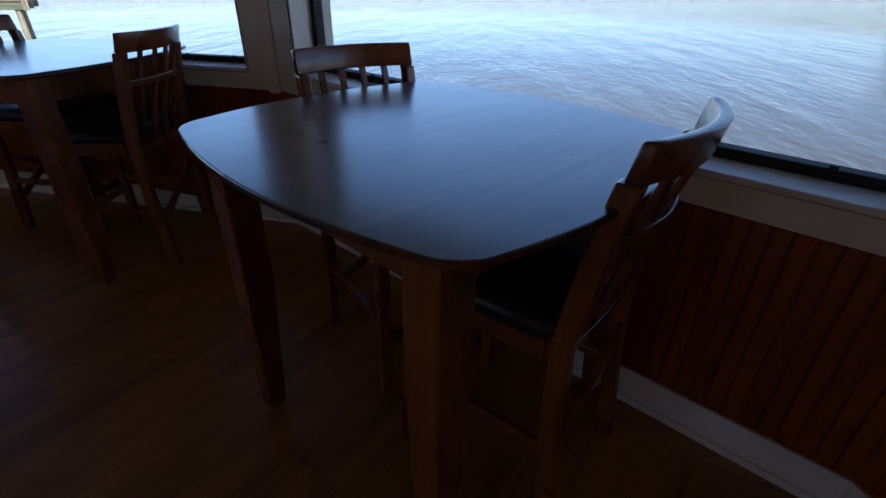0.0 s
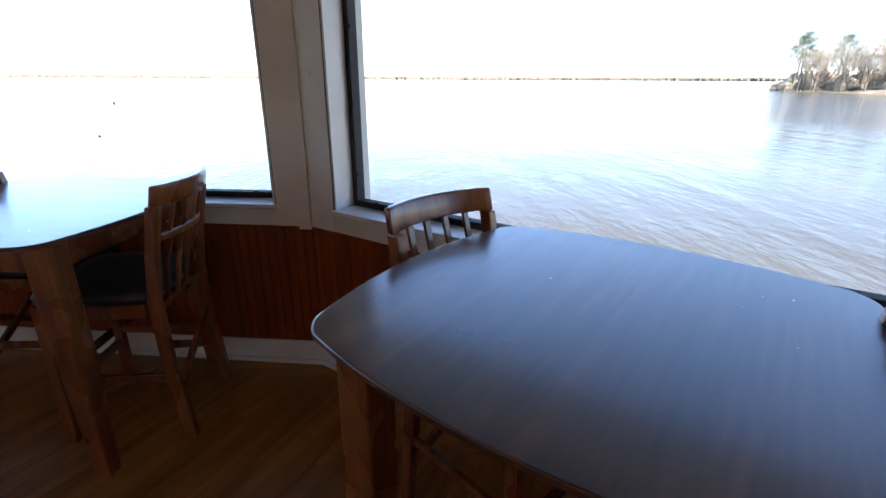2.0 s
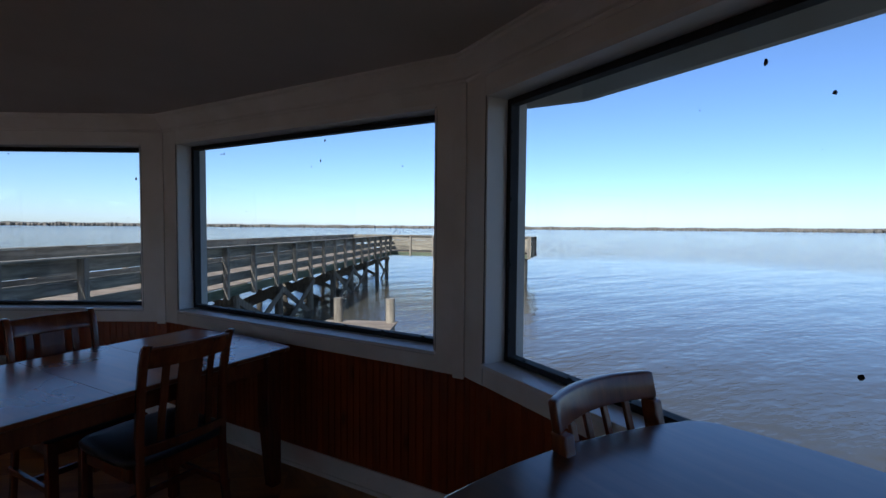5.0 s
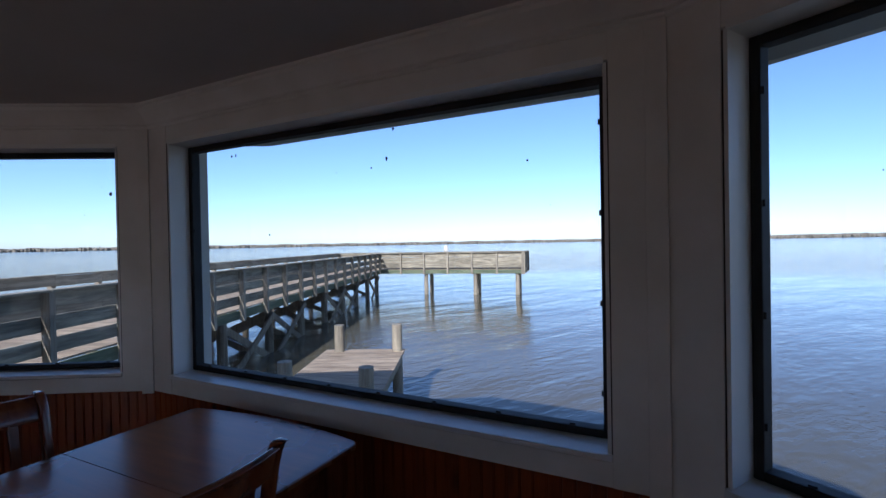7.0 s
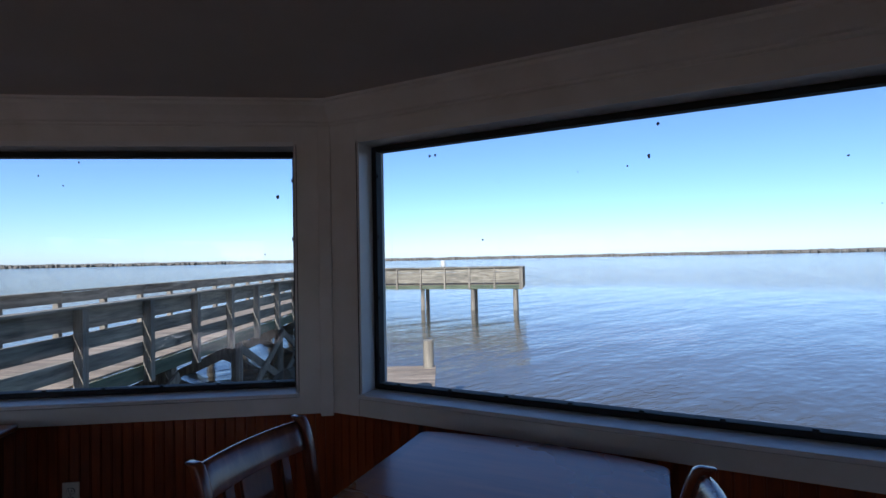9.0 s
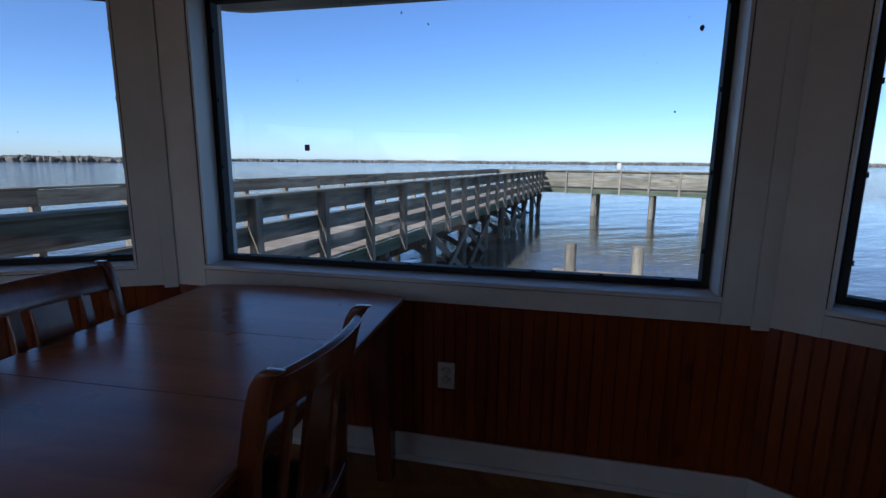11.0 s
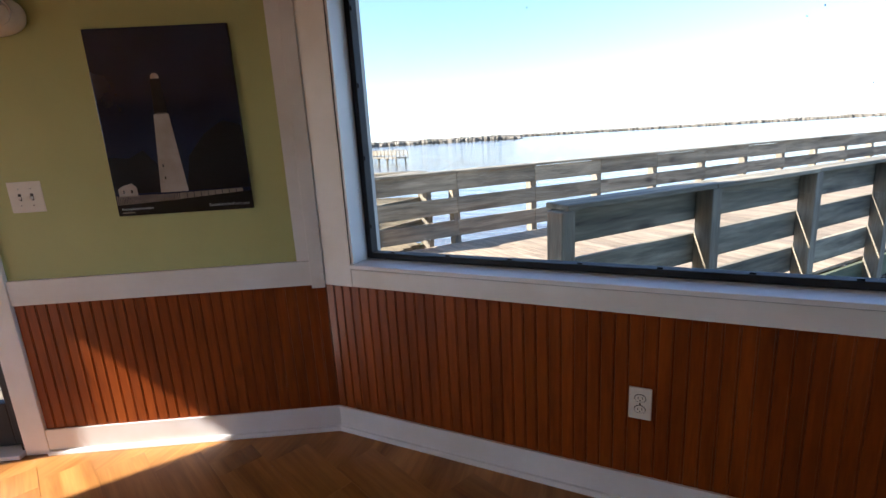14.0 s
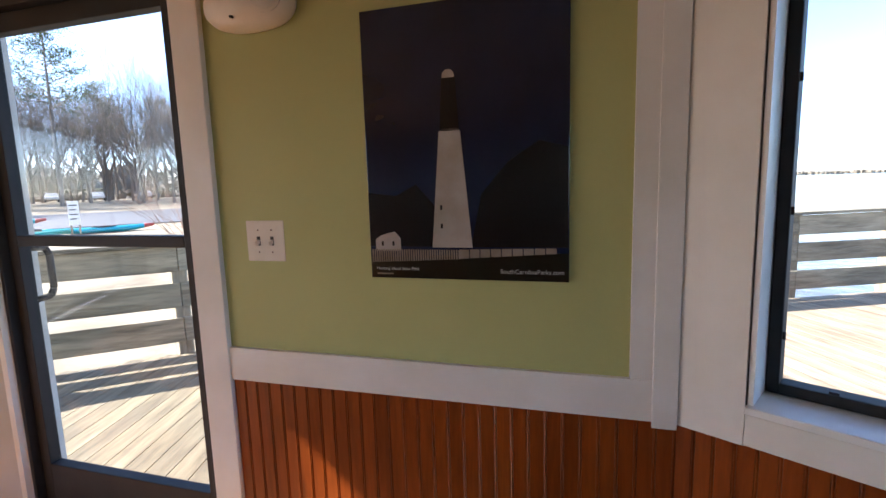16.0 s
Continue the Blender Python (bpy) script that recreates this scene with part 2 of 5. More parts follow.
def thing(name, m, label, category, group="", kind=""):
    ob = new(name)
    ob.empty_display_size = 0.1
    ob.matrix_world = m
    return tagged(ob, label, category, group, kind)


def piece(name, mesh, parent, m):
    ob = new(name, mesh)
    ob.parent = parent
    ob.matrix_local = m
    return ob


def shared(name, bm, mat, bevel=0.0):
    finish(bm, bevel, 1)
    me = bpy.data.meshes.new(name)
    bm.to_mesh(me)
    bm.free()
    me.materials.append(mat)
    return me


# ---- the plan: a twelve-sided room, sides named 1 to 12 from the water round to the door and on ----
SIDE = 2.41
ANGLES = [-36.4, -6.75, 23.07, 53.9, 83.4, 112.5, 142.5, 172.5, 202.5, 232.5, 262.5, 292.5]
CAP, SILL, HEAD, CROWN, CEILING = 0.737, 0.834, 1.986, 2.076, 2.19
corner = {5: Vector((0, 0))}
for k in (4, 3, 2, 1):
    a = radians(ANGLES[k])
    corner[k] = corner[k + 1] + (2.435 if k == 1 else SIDE) * Vector((math.cos(a), math.sin(a)))
for k in range(6, 13):
    a = radians(ANGLES[k - 1])
    corner[k] = corner[k - 1] - SIDE * Vector((math.cos(a), math.sin(a)))
corner[12] = corner[1] + 2.45 * Vector((math.cos(radians(ANGLES[0])), math.sin(radians(ANGLES[0]))))
d12 = corner[11] - corner[12]
ANGLES[11] = math.degrees(math.atan2(d12.y, d12.x))
FLOOR = 0.03
# corner[k] is the left end of side k; the right end of side k is corner[k - 1]


def side_pose(k):
    p = corner[k]
    return pose(p.x, p.y, 0, 0, 0, ANGLES[k - 1])


def side_length(k):
    a = corner[k]
    b = corner[k - 1] if k > 1 else corner[12]
    return (b - a).length


# ---- floor, ceiling, roof ----
CENTRE = Vector((4.62, 0.71))


def polygon_slab(name, z0, z1, grow, mat, label, category):
    bm = bmesh.new()
    pts = [CENTRE + (corner[k] - CENTRE) * grow for k in range(1, 13)]
    loft(bm, [[Vector((p.x, p.y, z)) for p in pts] for z in (z0, z1)])
    return tagged(part(name, bm, mat), label, category, kind="structure")


floor = polygon_slab("floor", -0.16, FLOOR - 0.0012, 1.02, M_FLOOR, "brown wood-look plank floor, worn and glossy", "floor")
polygon_slab("ceiling", CEILING, CEILING + 0.1, 1.03, M_CEIL, "dim off-white painted ceiling", "ceiling")

# roof with deep eaves, cut short on the unseen sides to admit the sun
bm = bmesh.new()
rim = [CENTRE + (corner[k] - CENTRE) * (1.05 if 5 < k < 12 else 1.23) for k in range(1, 13)]
loft(bm, [[Vector((p.x, p.y, 2.36)) for p in rim], [Vector((p.x, p.y, 2.52)) for p in rim],
          [Vector((*(CENTRE + (p - CENTRE) * 0.1), 4.3)) for p in rim]])
tagged(part("roof", bm, M_OUTER), "pale roof with boarded soffit round the eaves", "roof", kind="structure")
bm = bmesh.new()
for a, b in zip(rim, rim[1:] + rim[:1]):
    beam(bm, (*a, 2.32), (*b, 2.32), 0.05, 0.22)
tagged(part("fascia", bm, M_OUTER), "pale painted fascia board along the eaves", "trim", kind="structure")

# ---- walls, windows, panelling ----
WALL_T = 0.2
SOLID = (10, 11, 12)


def opening(k):
    w = side_length(k)
    if k == 6:
        return -0.0 + w - 2.37, w - 1.44, 0.0, 2.05
    # unseen side: opening sized so the sun patch lands on side 6
    if k == 7:
        return 0.15, w - 0.6, 0.25, 2.165
    # unseen sides: windows added for bounced sunlight, sills lowered to admit more
    if k in (8, 9):
        return 0.162, w - 0.173, 0.25, HEAD
    return 0.162, w - 0.173, SILL, HEAD


def build_wall(k):
    w, m = side_length(k), side_pose(k)
    bm = bmesh.new()
    z1 = CEILING + 0.12
    if k in SOLID:
        box(bm, 0, w, 0, WALL_T, -0.16, z1, True, True)
    else:
        x0, x1, s, h = opening(k)
        box(bm, 0, x0, 0, 0.09 if k == 6 else WALL_T, -0.16, z1, True, False)
        box(bm, x1, w, 0, WALL_T, -0.16, z1, False, True)
        box(bm, x0, x1, 0, WALL_T, -0.16, s if s > 0 else -0.002)
        box(bm, x0, x1, 0, WALL_T, h, z1)
    ob = part("wall_%d" % k, bm, M_OUTER)
    ob.matrix_world = m
    return tagged(ob, "painted wall behind the white boards and panelling", "wall", kind="structure")


# dried drops and insects on the glass of three windows: along, up, size
SPECKS = {2: [(1.185, 1.849, 0.0075), (1.51, 1.25, 0.0085), (1.402, 1.103, 0.008), (1.864, 1.901, 0.006), (1.844, 1.847, 0.006), (1.832, 1.78, 0.006), (1.333, 1.738, 0.005), (1.973, 1.893, 0.008), (1.991, 1.835, 0.008)],
          3: [(1.413, 1.927, 0.006), (1.379, 1.811, 0.007), (0.493, 1.913, 0.006), (1.303, 1.781, 0.004), (1.963, 1.747, 0.004), (0.464, 1.912, 0.006), (0.712, 1.522, 0.005)],
          4: [(1.212, 1.937, 0.005), (1.141, 1.826, 0.004), (2.13, 1.766, 0.008), (2.067, 1.482, 0.004), (0.778, 1.925, 0.004), (1.032, 1.873, 0.004)]}


def build_window(k):
    w, m = side_length(k), side_pose(k)
    x0, x1, s, h = opening(k)
    win = thing("window_%d" % k, m, "large fixed picture window with white boards and black frame", "window", "picture windows round the room", "structure")
    y = -0.018
    board = lambda *a, **kw: box(bmesh.new(), *a, **kw)
    part("casing", board(0, x0 - 0.013, y, 0, CAP, CROWN, True, False), M_WHITE, win, "white painted side board")
    part("casing", board(x1 + 0.013, w, y, 0, CAP, CROWN, False, True), M_WHITE, win, "white painted side board")
    if s > CAP:
        part("apron", board(x0 - 0.013, x1 + 0.013, y + 0.002, 0, CAP, s - 0.021), M_WHITE, win, "white board under the sill", 0.002)
    if h < CROWN:
        part("head_board", board(x0 - 0.013, x1 + 0.013, y + 0.002, 0, h + 0.006, CROWN), M_WHITE, win, "white board over the window", 0.002)
    # open joint between the boards and the jamb
    bm = bmesh.new()
    for a in (x0 - 0.012, x1 + 0.009):
        box(bm, a, a + 0.003, y + 0.002, y + 0.016, s, h)
    box(bm, x0, x1, y + 0.002, y + 0.014, s - 0.0205, s - 0.0175)
    part("joint", bm, M_SLOT, win, "dark open joint")
    # jambs and sill
    d = 0.125
    part("jamb", board(x0 - 0.009, x0 + 0.002, y + 0.004, d, s, h), M_JAMB, win)
    part("jamb", board(x1 - 0.002, x1 + 0.009, y + 0.004, d, s, h), M_JAMB, win)
    part("jamb", board(x0, x1, y, d, h - 0.002, h + 0.02), M_JAMB, win, "white head jamb")
    part("sill", board(x0 - 0.012, x1 + 0.012, y - 0.012, d, s - 0.016, s + 0.002), M_JAMB, win, "white painted sill", 0.003)
    # black frame
    f, y0, y1 = 0.03, 0.088, 0.135
    e = 0.003
    frame_part = lambda *a: part("frame_bar", box(bmesh.new(), *a), M_BLACK, win, "black metal frame", 0.003)
    frame_part(x0 + e, x0 + f, y0, y1, s + e, h - e)
    frame_part(x1 - f, x1 - e, y0, y1, s + e, h - e)
    frame_part(x0 + f, x1 - f, y0, y1, s + e, s + f)
    frame_part(x0 + f, x1 - f, y0, y1, h - f, h - e)
    # small setting clips in the gasket
    clip = shared("clip", box(bmesh.new(), -0.009, 0.009, -0.003, 0.003, -0.003, 0.003), M_BLACK)
    for i in range(8):
        piece("clip", clip, win, pose(x0 + (x1 - x0) * (i + 0.5) / 8, y0 + 0.008, s + f + 0.003))
    for i in range(4):
        for x in (x0 + f + 0.003, x1 - f - 0.003):
            piece("clip", clip, win, pose(x, y0 + 0.008, s + (h - s) * (i + 0.5) / 4, 0, 90, 0))
    pane = part("pane", box(bmesh.new(), x0 + f - 0.004, x1 - f + 0.004, 0.108, 0.114, s + f - 0.004, h - f + 0.004), M_GLASS, win, "clear specked glass pane")
    pane.visible_shadow = False
    # specks and splashes stuck on the outside of the glass
    rnd = random.Random(40 + k)
    known = SPECKS.get(k, [])
    for i in range(26 if k < 6 else 0):
        x, z = rnd.uniform(x0 + 0.08, x1 - 0.08), s + 0.1 + (h - s - 0.16) * rnd.random() ** 0.45
        r = rnd.choice((0.001, 0.0015, 0.002, 0.0025))
        if i < len(known):
            x, z, r = known[i]
        bm = bmesh.new()
        n = 7
        ring = [Vector((x + r * rnd.uniform(0.6, 1.2) * math.cos(2 * math.pi * j / n), 0.1145, z + r * rnd.uniform(0.7, 1.6) * math.sin(2 * math.pi * j / n))) for j in range(n)]
        loft(bm, [ring, [p + Vector((0, 0.0008, 0)) for p in ring]])
        part("speck", bm, M_SLOT, win)
    return win


PLANK_W = 0.0444


def plank_mesh(h):
    bm = bmesh.new()
    prof = [(0.0003, 0.0), (0.0003, -0.0065), (0.0013, -0.009), (0.0365, -0.009), (0.0374, -0.0068), (0.0384, -0.0074), (0.0404, -0.0088), (0.0424, -0.0074), (0.0434, -0.0065), (0.0441, -0.0065), (0.0441, 0.0)]
    loft(bm, [[Vector((x, y, z)) for x, y in prof] for z in (0, h)])
    return shared("plank", bm, M_PINE)


BASE = 0.147
planks = plank_mesh(CAP - BASE + 0.004)


def build_dado(k, u0=None, u1=None):
    w, m = side_length(k), side_pose(k)
    a, b = 0.0 if u0 is None else u0, w if u1 is None else u1
    ml, mr = u0 is None, u1 is None
    dado = thing("wainscot_%d" % k, m, "orange-brown stained beadboard panelling below the windows", "wainscot", "beadboard panelling", "structure")
    part("backing", box(bmesh.new(), a, b, -0.003, 0.0, BASE, CAP), M_PINE, dado)
    n = int((b - a - 0.006) / PLANK_W)
    wide = (b - a - 0.004) / n
    for i in range(n):
        piece("plank", planks, dado, pose(a + 0.002 + i * wide, -0.002, BASE - 0.002) @ Matrix.Diagonal((wide / PLANK_W, 1, 1, 1)))
    bb = part("baseboard_%d" % k, box(bmesh.new(), a, b, -0.02, 0, FLOOR, BASE, ml, mr), M_WHITE)
    bb.matrix_world = m
    tagged(bb, "white painted baseboard, scuffed at the floor", "baseboard", "baseboards round the room", "structure")
    bm = bmesh.new()
    q = [(0, 0), (-0.018, 0), (-0.016, 0.009), (-0.010, 0.016), (0, 0.018)]
    loft(bm, [[Vector((x + s * (-0.02 + y) * T15 * on, -0.02 + y, FLOOR + z)) for y, z in q] for x, s, on in ((a, -1, ml), (b, 1, mr))])
    part("shoe_moulding", bm, M_WHITE, bb)
    return dado


def build_crown(k):
    w, m = side_length(k), side_pose(k)
    prof = [(0, 0), (-0.018, 0), (-0.024, 0.008), (-0.024, 0.016), (-0.034, 0.022), (-0.046, 0.045), (-0.066, 0.072), (-0.078, 0.084), (-0.078, 0.1), (-0.088, 0.104), (-0.088, 0.114), (0, 0.114)]
    bm = bmesh.new()
    loft(bm, [[Vector((x + s * y * T15, y, CROWN + z)) for y, z in prof] for x, s in ((0, -1), (w, 1))])
    ob = part("crown_moulding_%d" % k, bm, M_WHITE)
    ob.matrix_world = m
    tagged(ob, "white stepped crown moulding under the ceiling", "moulding", "crown mouldings round the room", "structure")


def build_corner_strip(k):
    """A flat batten at the right end of side k."""
    w = side_length(k)
    ob = part("corner_trim_%d" % k, box(bmesh.new(), w - 0.062, w - 0.004, -0.027, -0.0185, CAP - 0.012, CROWN), M_WHITE, None, "", 0.002)
    ob.matrix_world = side_pose(k)
    tagged(ob, "white corner batten between two windows", "trim", "corner battens", "structure")


for k in range(1, 13):
    build_wall(k)
    build_crown(k)
    # sides 7 to 9 are out of view; their windows only bring light in
    if k != 6 and k not in SOLID:
        build_window(k)
    if k not in (6, 7, 8, 9):
        build_dado(k)
    if k in (2, 3, 4, 5, 6):
        build_corner_strip(k)

# side 6: panelling, chair rail, boards and the glass door
W6 = side_length(6)
M6 = side_pose(6)
CAS = W6 - 1.328
build_dado(6, CAS, None)
gp = part("wall_panel", box(bmesh.new(), CAS - 0.01, W6, -0.005, 0.0, CAP, CROWN + 0.02), M_GREEN)
gp.matrix_world = M6
tagged(gp, "olive green painted wall panel beside the door", "wall", kind="structure")
trim6 = thing("trim_6", M6, "white painted boards framing the green wall panel", "trim", "", "structure")
part("chair_rail", box(bmesh.new(), CAS, W6, -0.018, 0, CAP, SILL + 0.012, False, True), M_WHITE, trim6, "white chair rail", 0.002)
part("side_board", box(bmesh.new(), W6 - 0.115, W6, -0.0185, 0, SILL + 0.013, CROWN, False, True), M_WHITE, trim6, "white corner board")
part("door_casing", box(bmesh.new(), CAS - 0.105, CAS, -0.024, 0, FLOOR, CROWN), M_WHITE, trim6, "white door casing, scuffed", 0.003)
part("head_casing", box(bmesh.new(), 0, CAS - 0.106, -0.024, 0, 2.055, CROWN, True, False), M_WHITE, trim6)
part("door_casing", box(bmesh.new(), 0, 0.035, -0.022, 0, FLOOR, 2.054, True, False), M_WHITE, trim6)
D0, D1 = W6 - 2.37, W6 - 1.44
door = thing("door_1", M6, "black aluminium door with two glass panes, closed", "door", "", "structure")
bar = lambda name, *a: part(name, box(bmesh.new(), *a), M_BLACK, door, "", 0.003)
bar("door_frame", D0 - 0.002, D0 + 0.016, 0.0, 0.09, 0.0, 2.05)
bar("door_frame", D1 - 0.022, D1 + 0.002, -0.004, 0.21, 0.0, 2.05)
bar("door_frame", D0 + 0.016, D1 - 0.022, 0.0, 0.21, 2.0, 2.052)
bar("stile", D0 + 0.02, D0 + 0.07, 0.03, 0.075, 0.055, 1.995)
bar("stile", D1 - 0.072, D1 - 0.025, 0.03, 0.075, 0.055, 1.995)
bar("bottom_rail", D0 + 0.07, D1 - 0.072, 0.03, 0.075, 0.055, 0.27)
bar("top_rail", D0 + 0.07, D1 - 0.072, 0.03, 0.075, 1.93, 1.995)
bar("mid_rail", D0 + 0.07, D1 - 0.072, 0.03, 0.075, 1.163, 1.203)
for z0, z1 in ((0.265, 1.168), (1.198, 1.935)):
    p = part("pane", box(bmesh.new(), D0 + 0.066, D1 - 0.068, 0.05, 0.056, z0, z1), M_GLASS, door, "clear glass pane")
    p.visible_shadow = False
bm = bmesh.new()
pts = [Vector((D0 + 0.05, y, z)) for y, z in ((0.075, 0.94), (0.135, 0.945), (0.15, 0.975), (0.15, 1.115), (0.135, 1.145), (0.075, 1.15))]
for a, b in zip(pts, pts[1:]):
    tube(bm, a, b, 0.013, seg=8)
part("pull_handle", bm, M_BLACK, door, "black bow handle", smooth=True)
part("threshold", box(bmesh.new(), D0, D1, -0.05, 0.14, FLOOR - 0.002, FLOOR + 0.018), M_WHITE, door, "pale scuffed threshold", 0.004)


# ---- tables ----
def bowed_outline(lx, ly, bow, rad, n=10, bow_y=None):
    """A rectangle with bowed sides and rounded corners, counter-clockwise."""
    pts = []
    for cx, cy, a0 in ((1, 1, 0), (-1, 1, 90), (-1, -1, 180), (1, -1, 270)):
        for i in range(n + 1):
            a = radians(a0 + 90 * i / n)
            pts.append((cx * (lx - rad) + rad * math.cos(a), cy * (ly - rad) + rad * math.sin(a)))
        nx, ny = {0: (-1, 1), 90: (-1, -1), 180: (1, -1), 270: (1, 1)}[a0]
        x0, y0 = pts[-1]
        x1, y1 = (nx * (lx - (0 if a0 in (90, 270) else rad)), ny * (ly - (rad if a0 in (90, 270) else 0)))
        for i in range(1, 12):
            f = i / 12
            pts.append((x0 + (x1 - x0) * f, y0 + (y1 - y0) * f))
    out = []
    for x, y in pts:
        fx, fy = 1 - (y / ly) ** 2, 1 - (x / lx) ** 2
        out.append((x + math.copysign(bow, x) * fx * (abs(x) / lx) ** 3, y + math.copysign(bow if bow_y is None else bow_y, y) * fy * (abs(y) / ly) ** 3))
    return out


def top_slab(bm, outline, z0, z1, edge=0.006):
    rings = []
    for z, k in ((z0, 0.012), (z0 + 0.008, 0.0), (z1 - edge, 0.0), (z1 - edge * 0.3, edge * 0.4), (z1, edge * 1.2)):
        rings.append([Vector((x - math.copysign(min(k, abs(x)), x), y - math.copysign(min(k, abs(y)), y), z)) for x, y in outline])
    return loft(bm, rings)


def leg(bm, x, y, z, w0, w1):
    r = lambda w, dx, dy, zz: [Vector((x + dx + i * w / 2, y + dy + j * w / 2, zz)) for i, j in ((-1, -1), (1, -1), (1, 1), (-1, 1))]
    sx, sy = math.copysign(1, x), math.copysign(1, y)
    return loft(bm, [r(w1, sx * 0.012, sy * 0.012, 0.0), r(w0, 0, 0, z * 0.55), r(w0, 0, 0, z)])


def scuffs(t, mat, lx, ly, z, n, seed):
    """Small nicks and dried drips on a table's top."""
    rnd = random.Random(seed)
    for i in range(n):
        x, y, a, r = rnd.uniform(-lx, lx), rnd.uniform(-ly, ly), rnd.uniform(0, 6.28), rnd.uniform(0.0012, 0.0035)
        k = rnd.uniform(0.25, 0.7)
        ring = [Vector((x + r * (math.cos(b) * math.cos(a) - k * math.sin(b) * math.sin(a)), y + r * (math.cos(b) * math.sin(a) + k * math.sin(b) * math.cos(a)), z)) for b in [2 * math.pi * j / 8 for j in range(8)]]
        bm = bmesh.new()
        loft(bm, [ring, [p + Vector((0, 0, 0.0003)) for p in ring]])
        part("scuff", bm, mat, t)


def pub_table(m):
    t = thing("counter_table", m, "dark brown counter-height table with bowed sides and worn glossy top", "table", "counter-height tables")
    H = 0.919
    part("tabletop", top_slab(bmesh.new(), bowed_outline(0.415, 0.447, 0.068, 0.045), H - 0.021, H, 0.003), M_TABLE, t, "worn dark glossy top with scratches", smooth=False)
    scuffs(t, M_JAMB, 0.33, 0.33, H, 5, 5)
    for x in (-1, 1):
        for y in (-1, 1):
            part("leg", leg(bmesh.new(), x * 0.352, y * 0.352, H - 0.022, 0.082, 0.055), M_CHAIR, t, "", 0.006)
    for s in (-1, 1):
        part("apron", box(bmesh.new(), -0.30, 0.30, s * 0.35 - 0.01, s * 0.35 + 0.01, H - 0.125, H - 0.022), M_CHAIR, t, "", 0.003)
        part("apron", box(bmesh.new(), s * 0.35 - 0.01, s * 0.35 + 0.01, -0.30, 0.30, H - 0.125, H - 0.022), M_CHAIR, t, "", 0.003)
    return t


def leaf_table(m):
    t = thing("dining_table", m, "reddish brown extending dining table with a centre leaf", "table", "dining tables with a leaf")
    H, LY, LX = 0.773, 0.735, 0.435
    full = bowed_outline(LX, LY - 0.05, 0.0, 0.025, 10, 0.05)
    for name, lo, hi in (("tabletop", -2, -0.1895), ("leaf", -0.1865, 0.1865), ("tabletop", 0.1895, 2)):
        bm = bmesh.new()
        top_slab(bm, full, H - 0.026, H, 0.004)
        for co, no in (((0, lo, 0), (0, -1, 0)), ((0, hi, 0), (0, 1, 0))):
            if abs(co[1]) < 1:
                bmesh.ops.bisect_plane(bm, geom=bm.verts[:] + bm.edges[:] + bm.faces[:], plane_co=co, plane_no=no, clear_outer=True)
                bmesh.ops.holes_fill(bm, edges=[e for e in bm.edges if e.is_boundary])
        part(name, bm, M_TABLE2, t, "glossy reddish top with small dents")
    scuffs(t, M_SLOT, 0.36, 0.6, H, 14, 8)
    for x in (-1, 1):
        for y in (-1, 1):
            part("leg", leg(bmesh.new(), x * 0.36, y * 0.6, H - 0.027, 0.085, 0.06), M_CHAIR2, t, "", 0.006)
    for s in (-1, 1):
        part("apron", box(bmesh.new(), -0.317, 0.317, s * 0.6 - 0.011, s * 0.6 + 0.011, H - 0.12, H - 0.027), M_CHAIR2, t, "", 0.003)
        part("apron", box(bmesh.new(), s * 0.36 - 0.011, s * 0.36 + 0.011, -0.557, 0.557, H - 0.12, H - 0.027), M_CHAIR2, t, "", 0.003)
    return t


# ---- chairs: local x across, y towards the back, origin on the floor under the seat ----
def bent_rail(bm, w, z0, z1, y0, y1, sag, thick, n=10, crest=0.0):
    """A rail across the back, curved backwards in plan; y0 and y1 at its foot and head."""
    rings = []
    for i in range(n + 1):
        f = i / n * 2 - 1
        x, c = f * w / 2, sag * (1 - f * f)
        top = z1 + crest * (1 - f * f)
        rings.append([Vector((x, y0 + c, z0)), Vector((x, y0 + c + thick, z0)), Vector((x, y1 + c + thick, top)), Vector((x, y1 + c, top))])
    return loft(bm, rings)


def strip_part(bm, pts, w, d):
    """An upright strip through points in the y-z plane at its own x: w across, d deep."""
    rings = [[Vector((x + i * w / 2, y + j * d / 2, z)) for i, j in ((-1, -1), (1, -1), (1, 1), (-1, 1))] for x, y, z in pts]
    return loft(bm, rings)


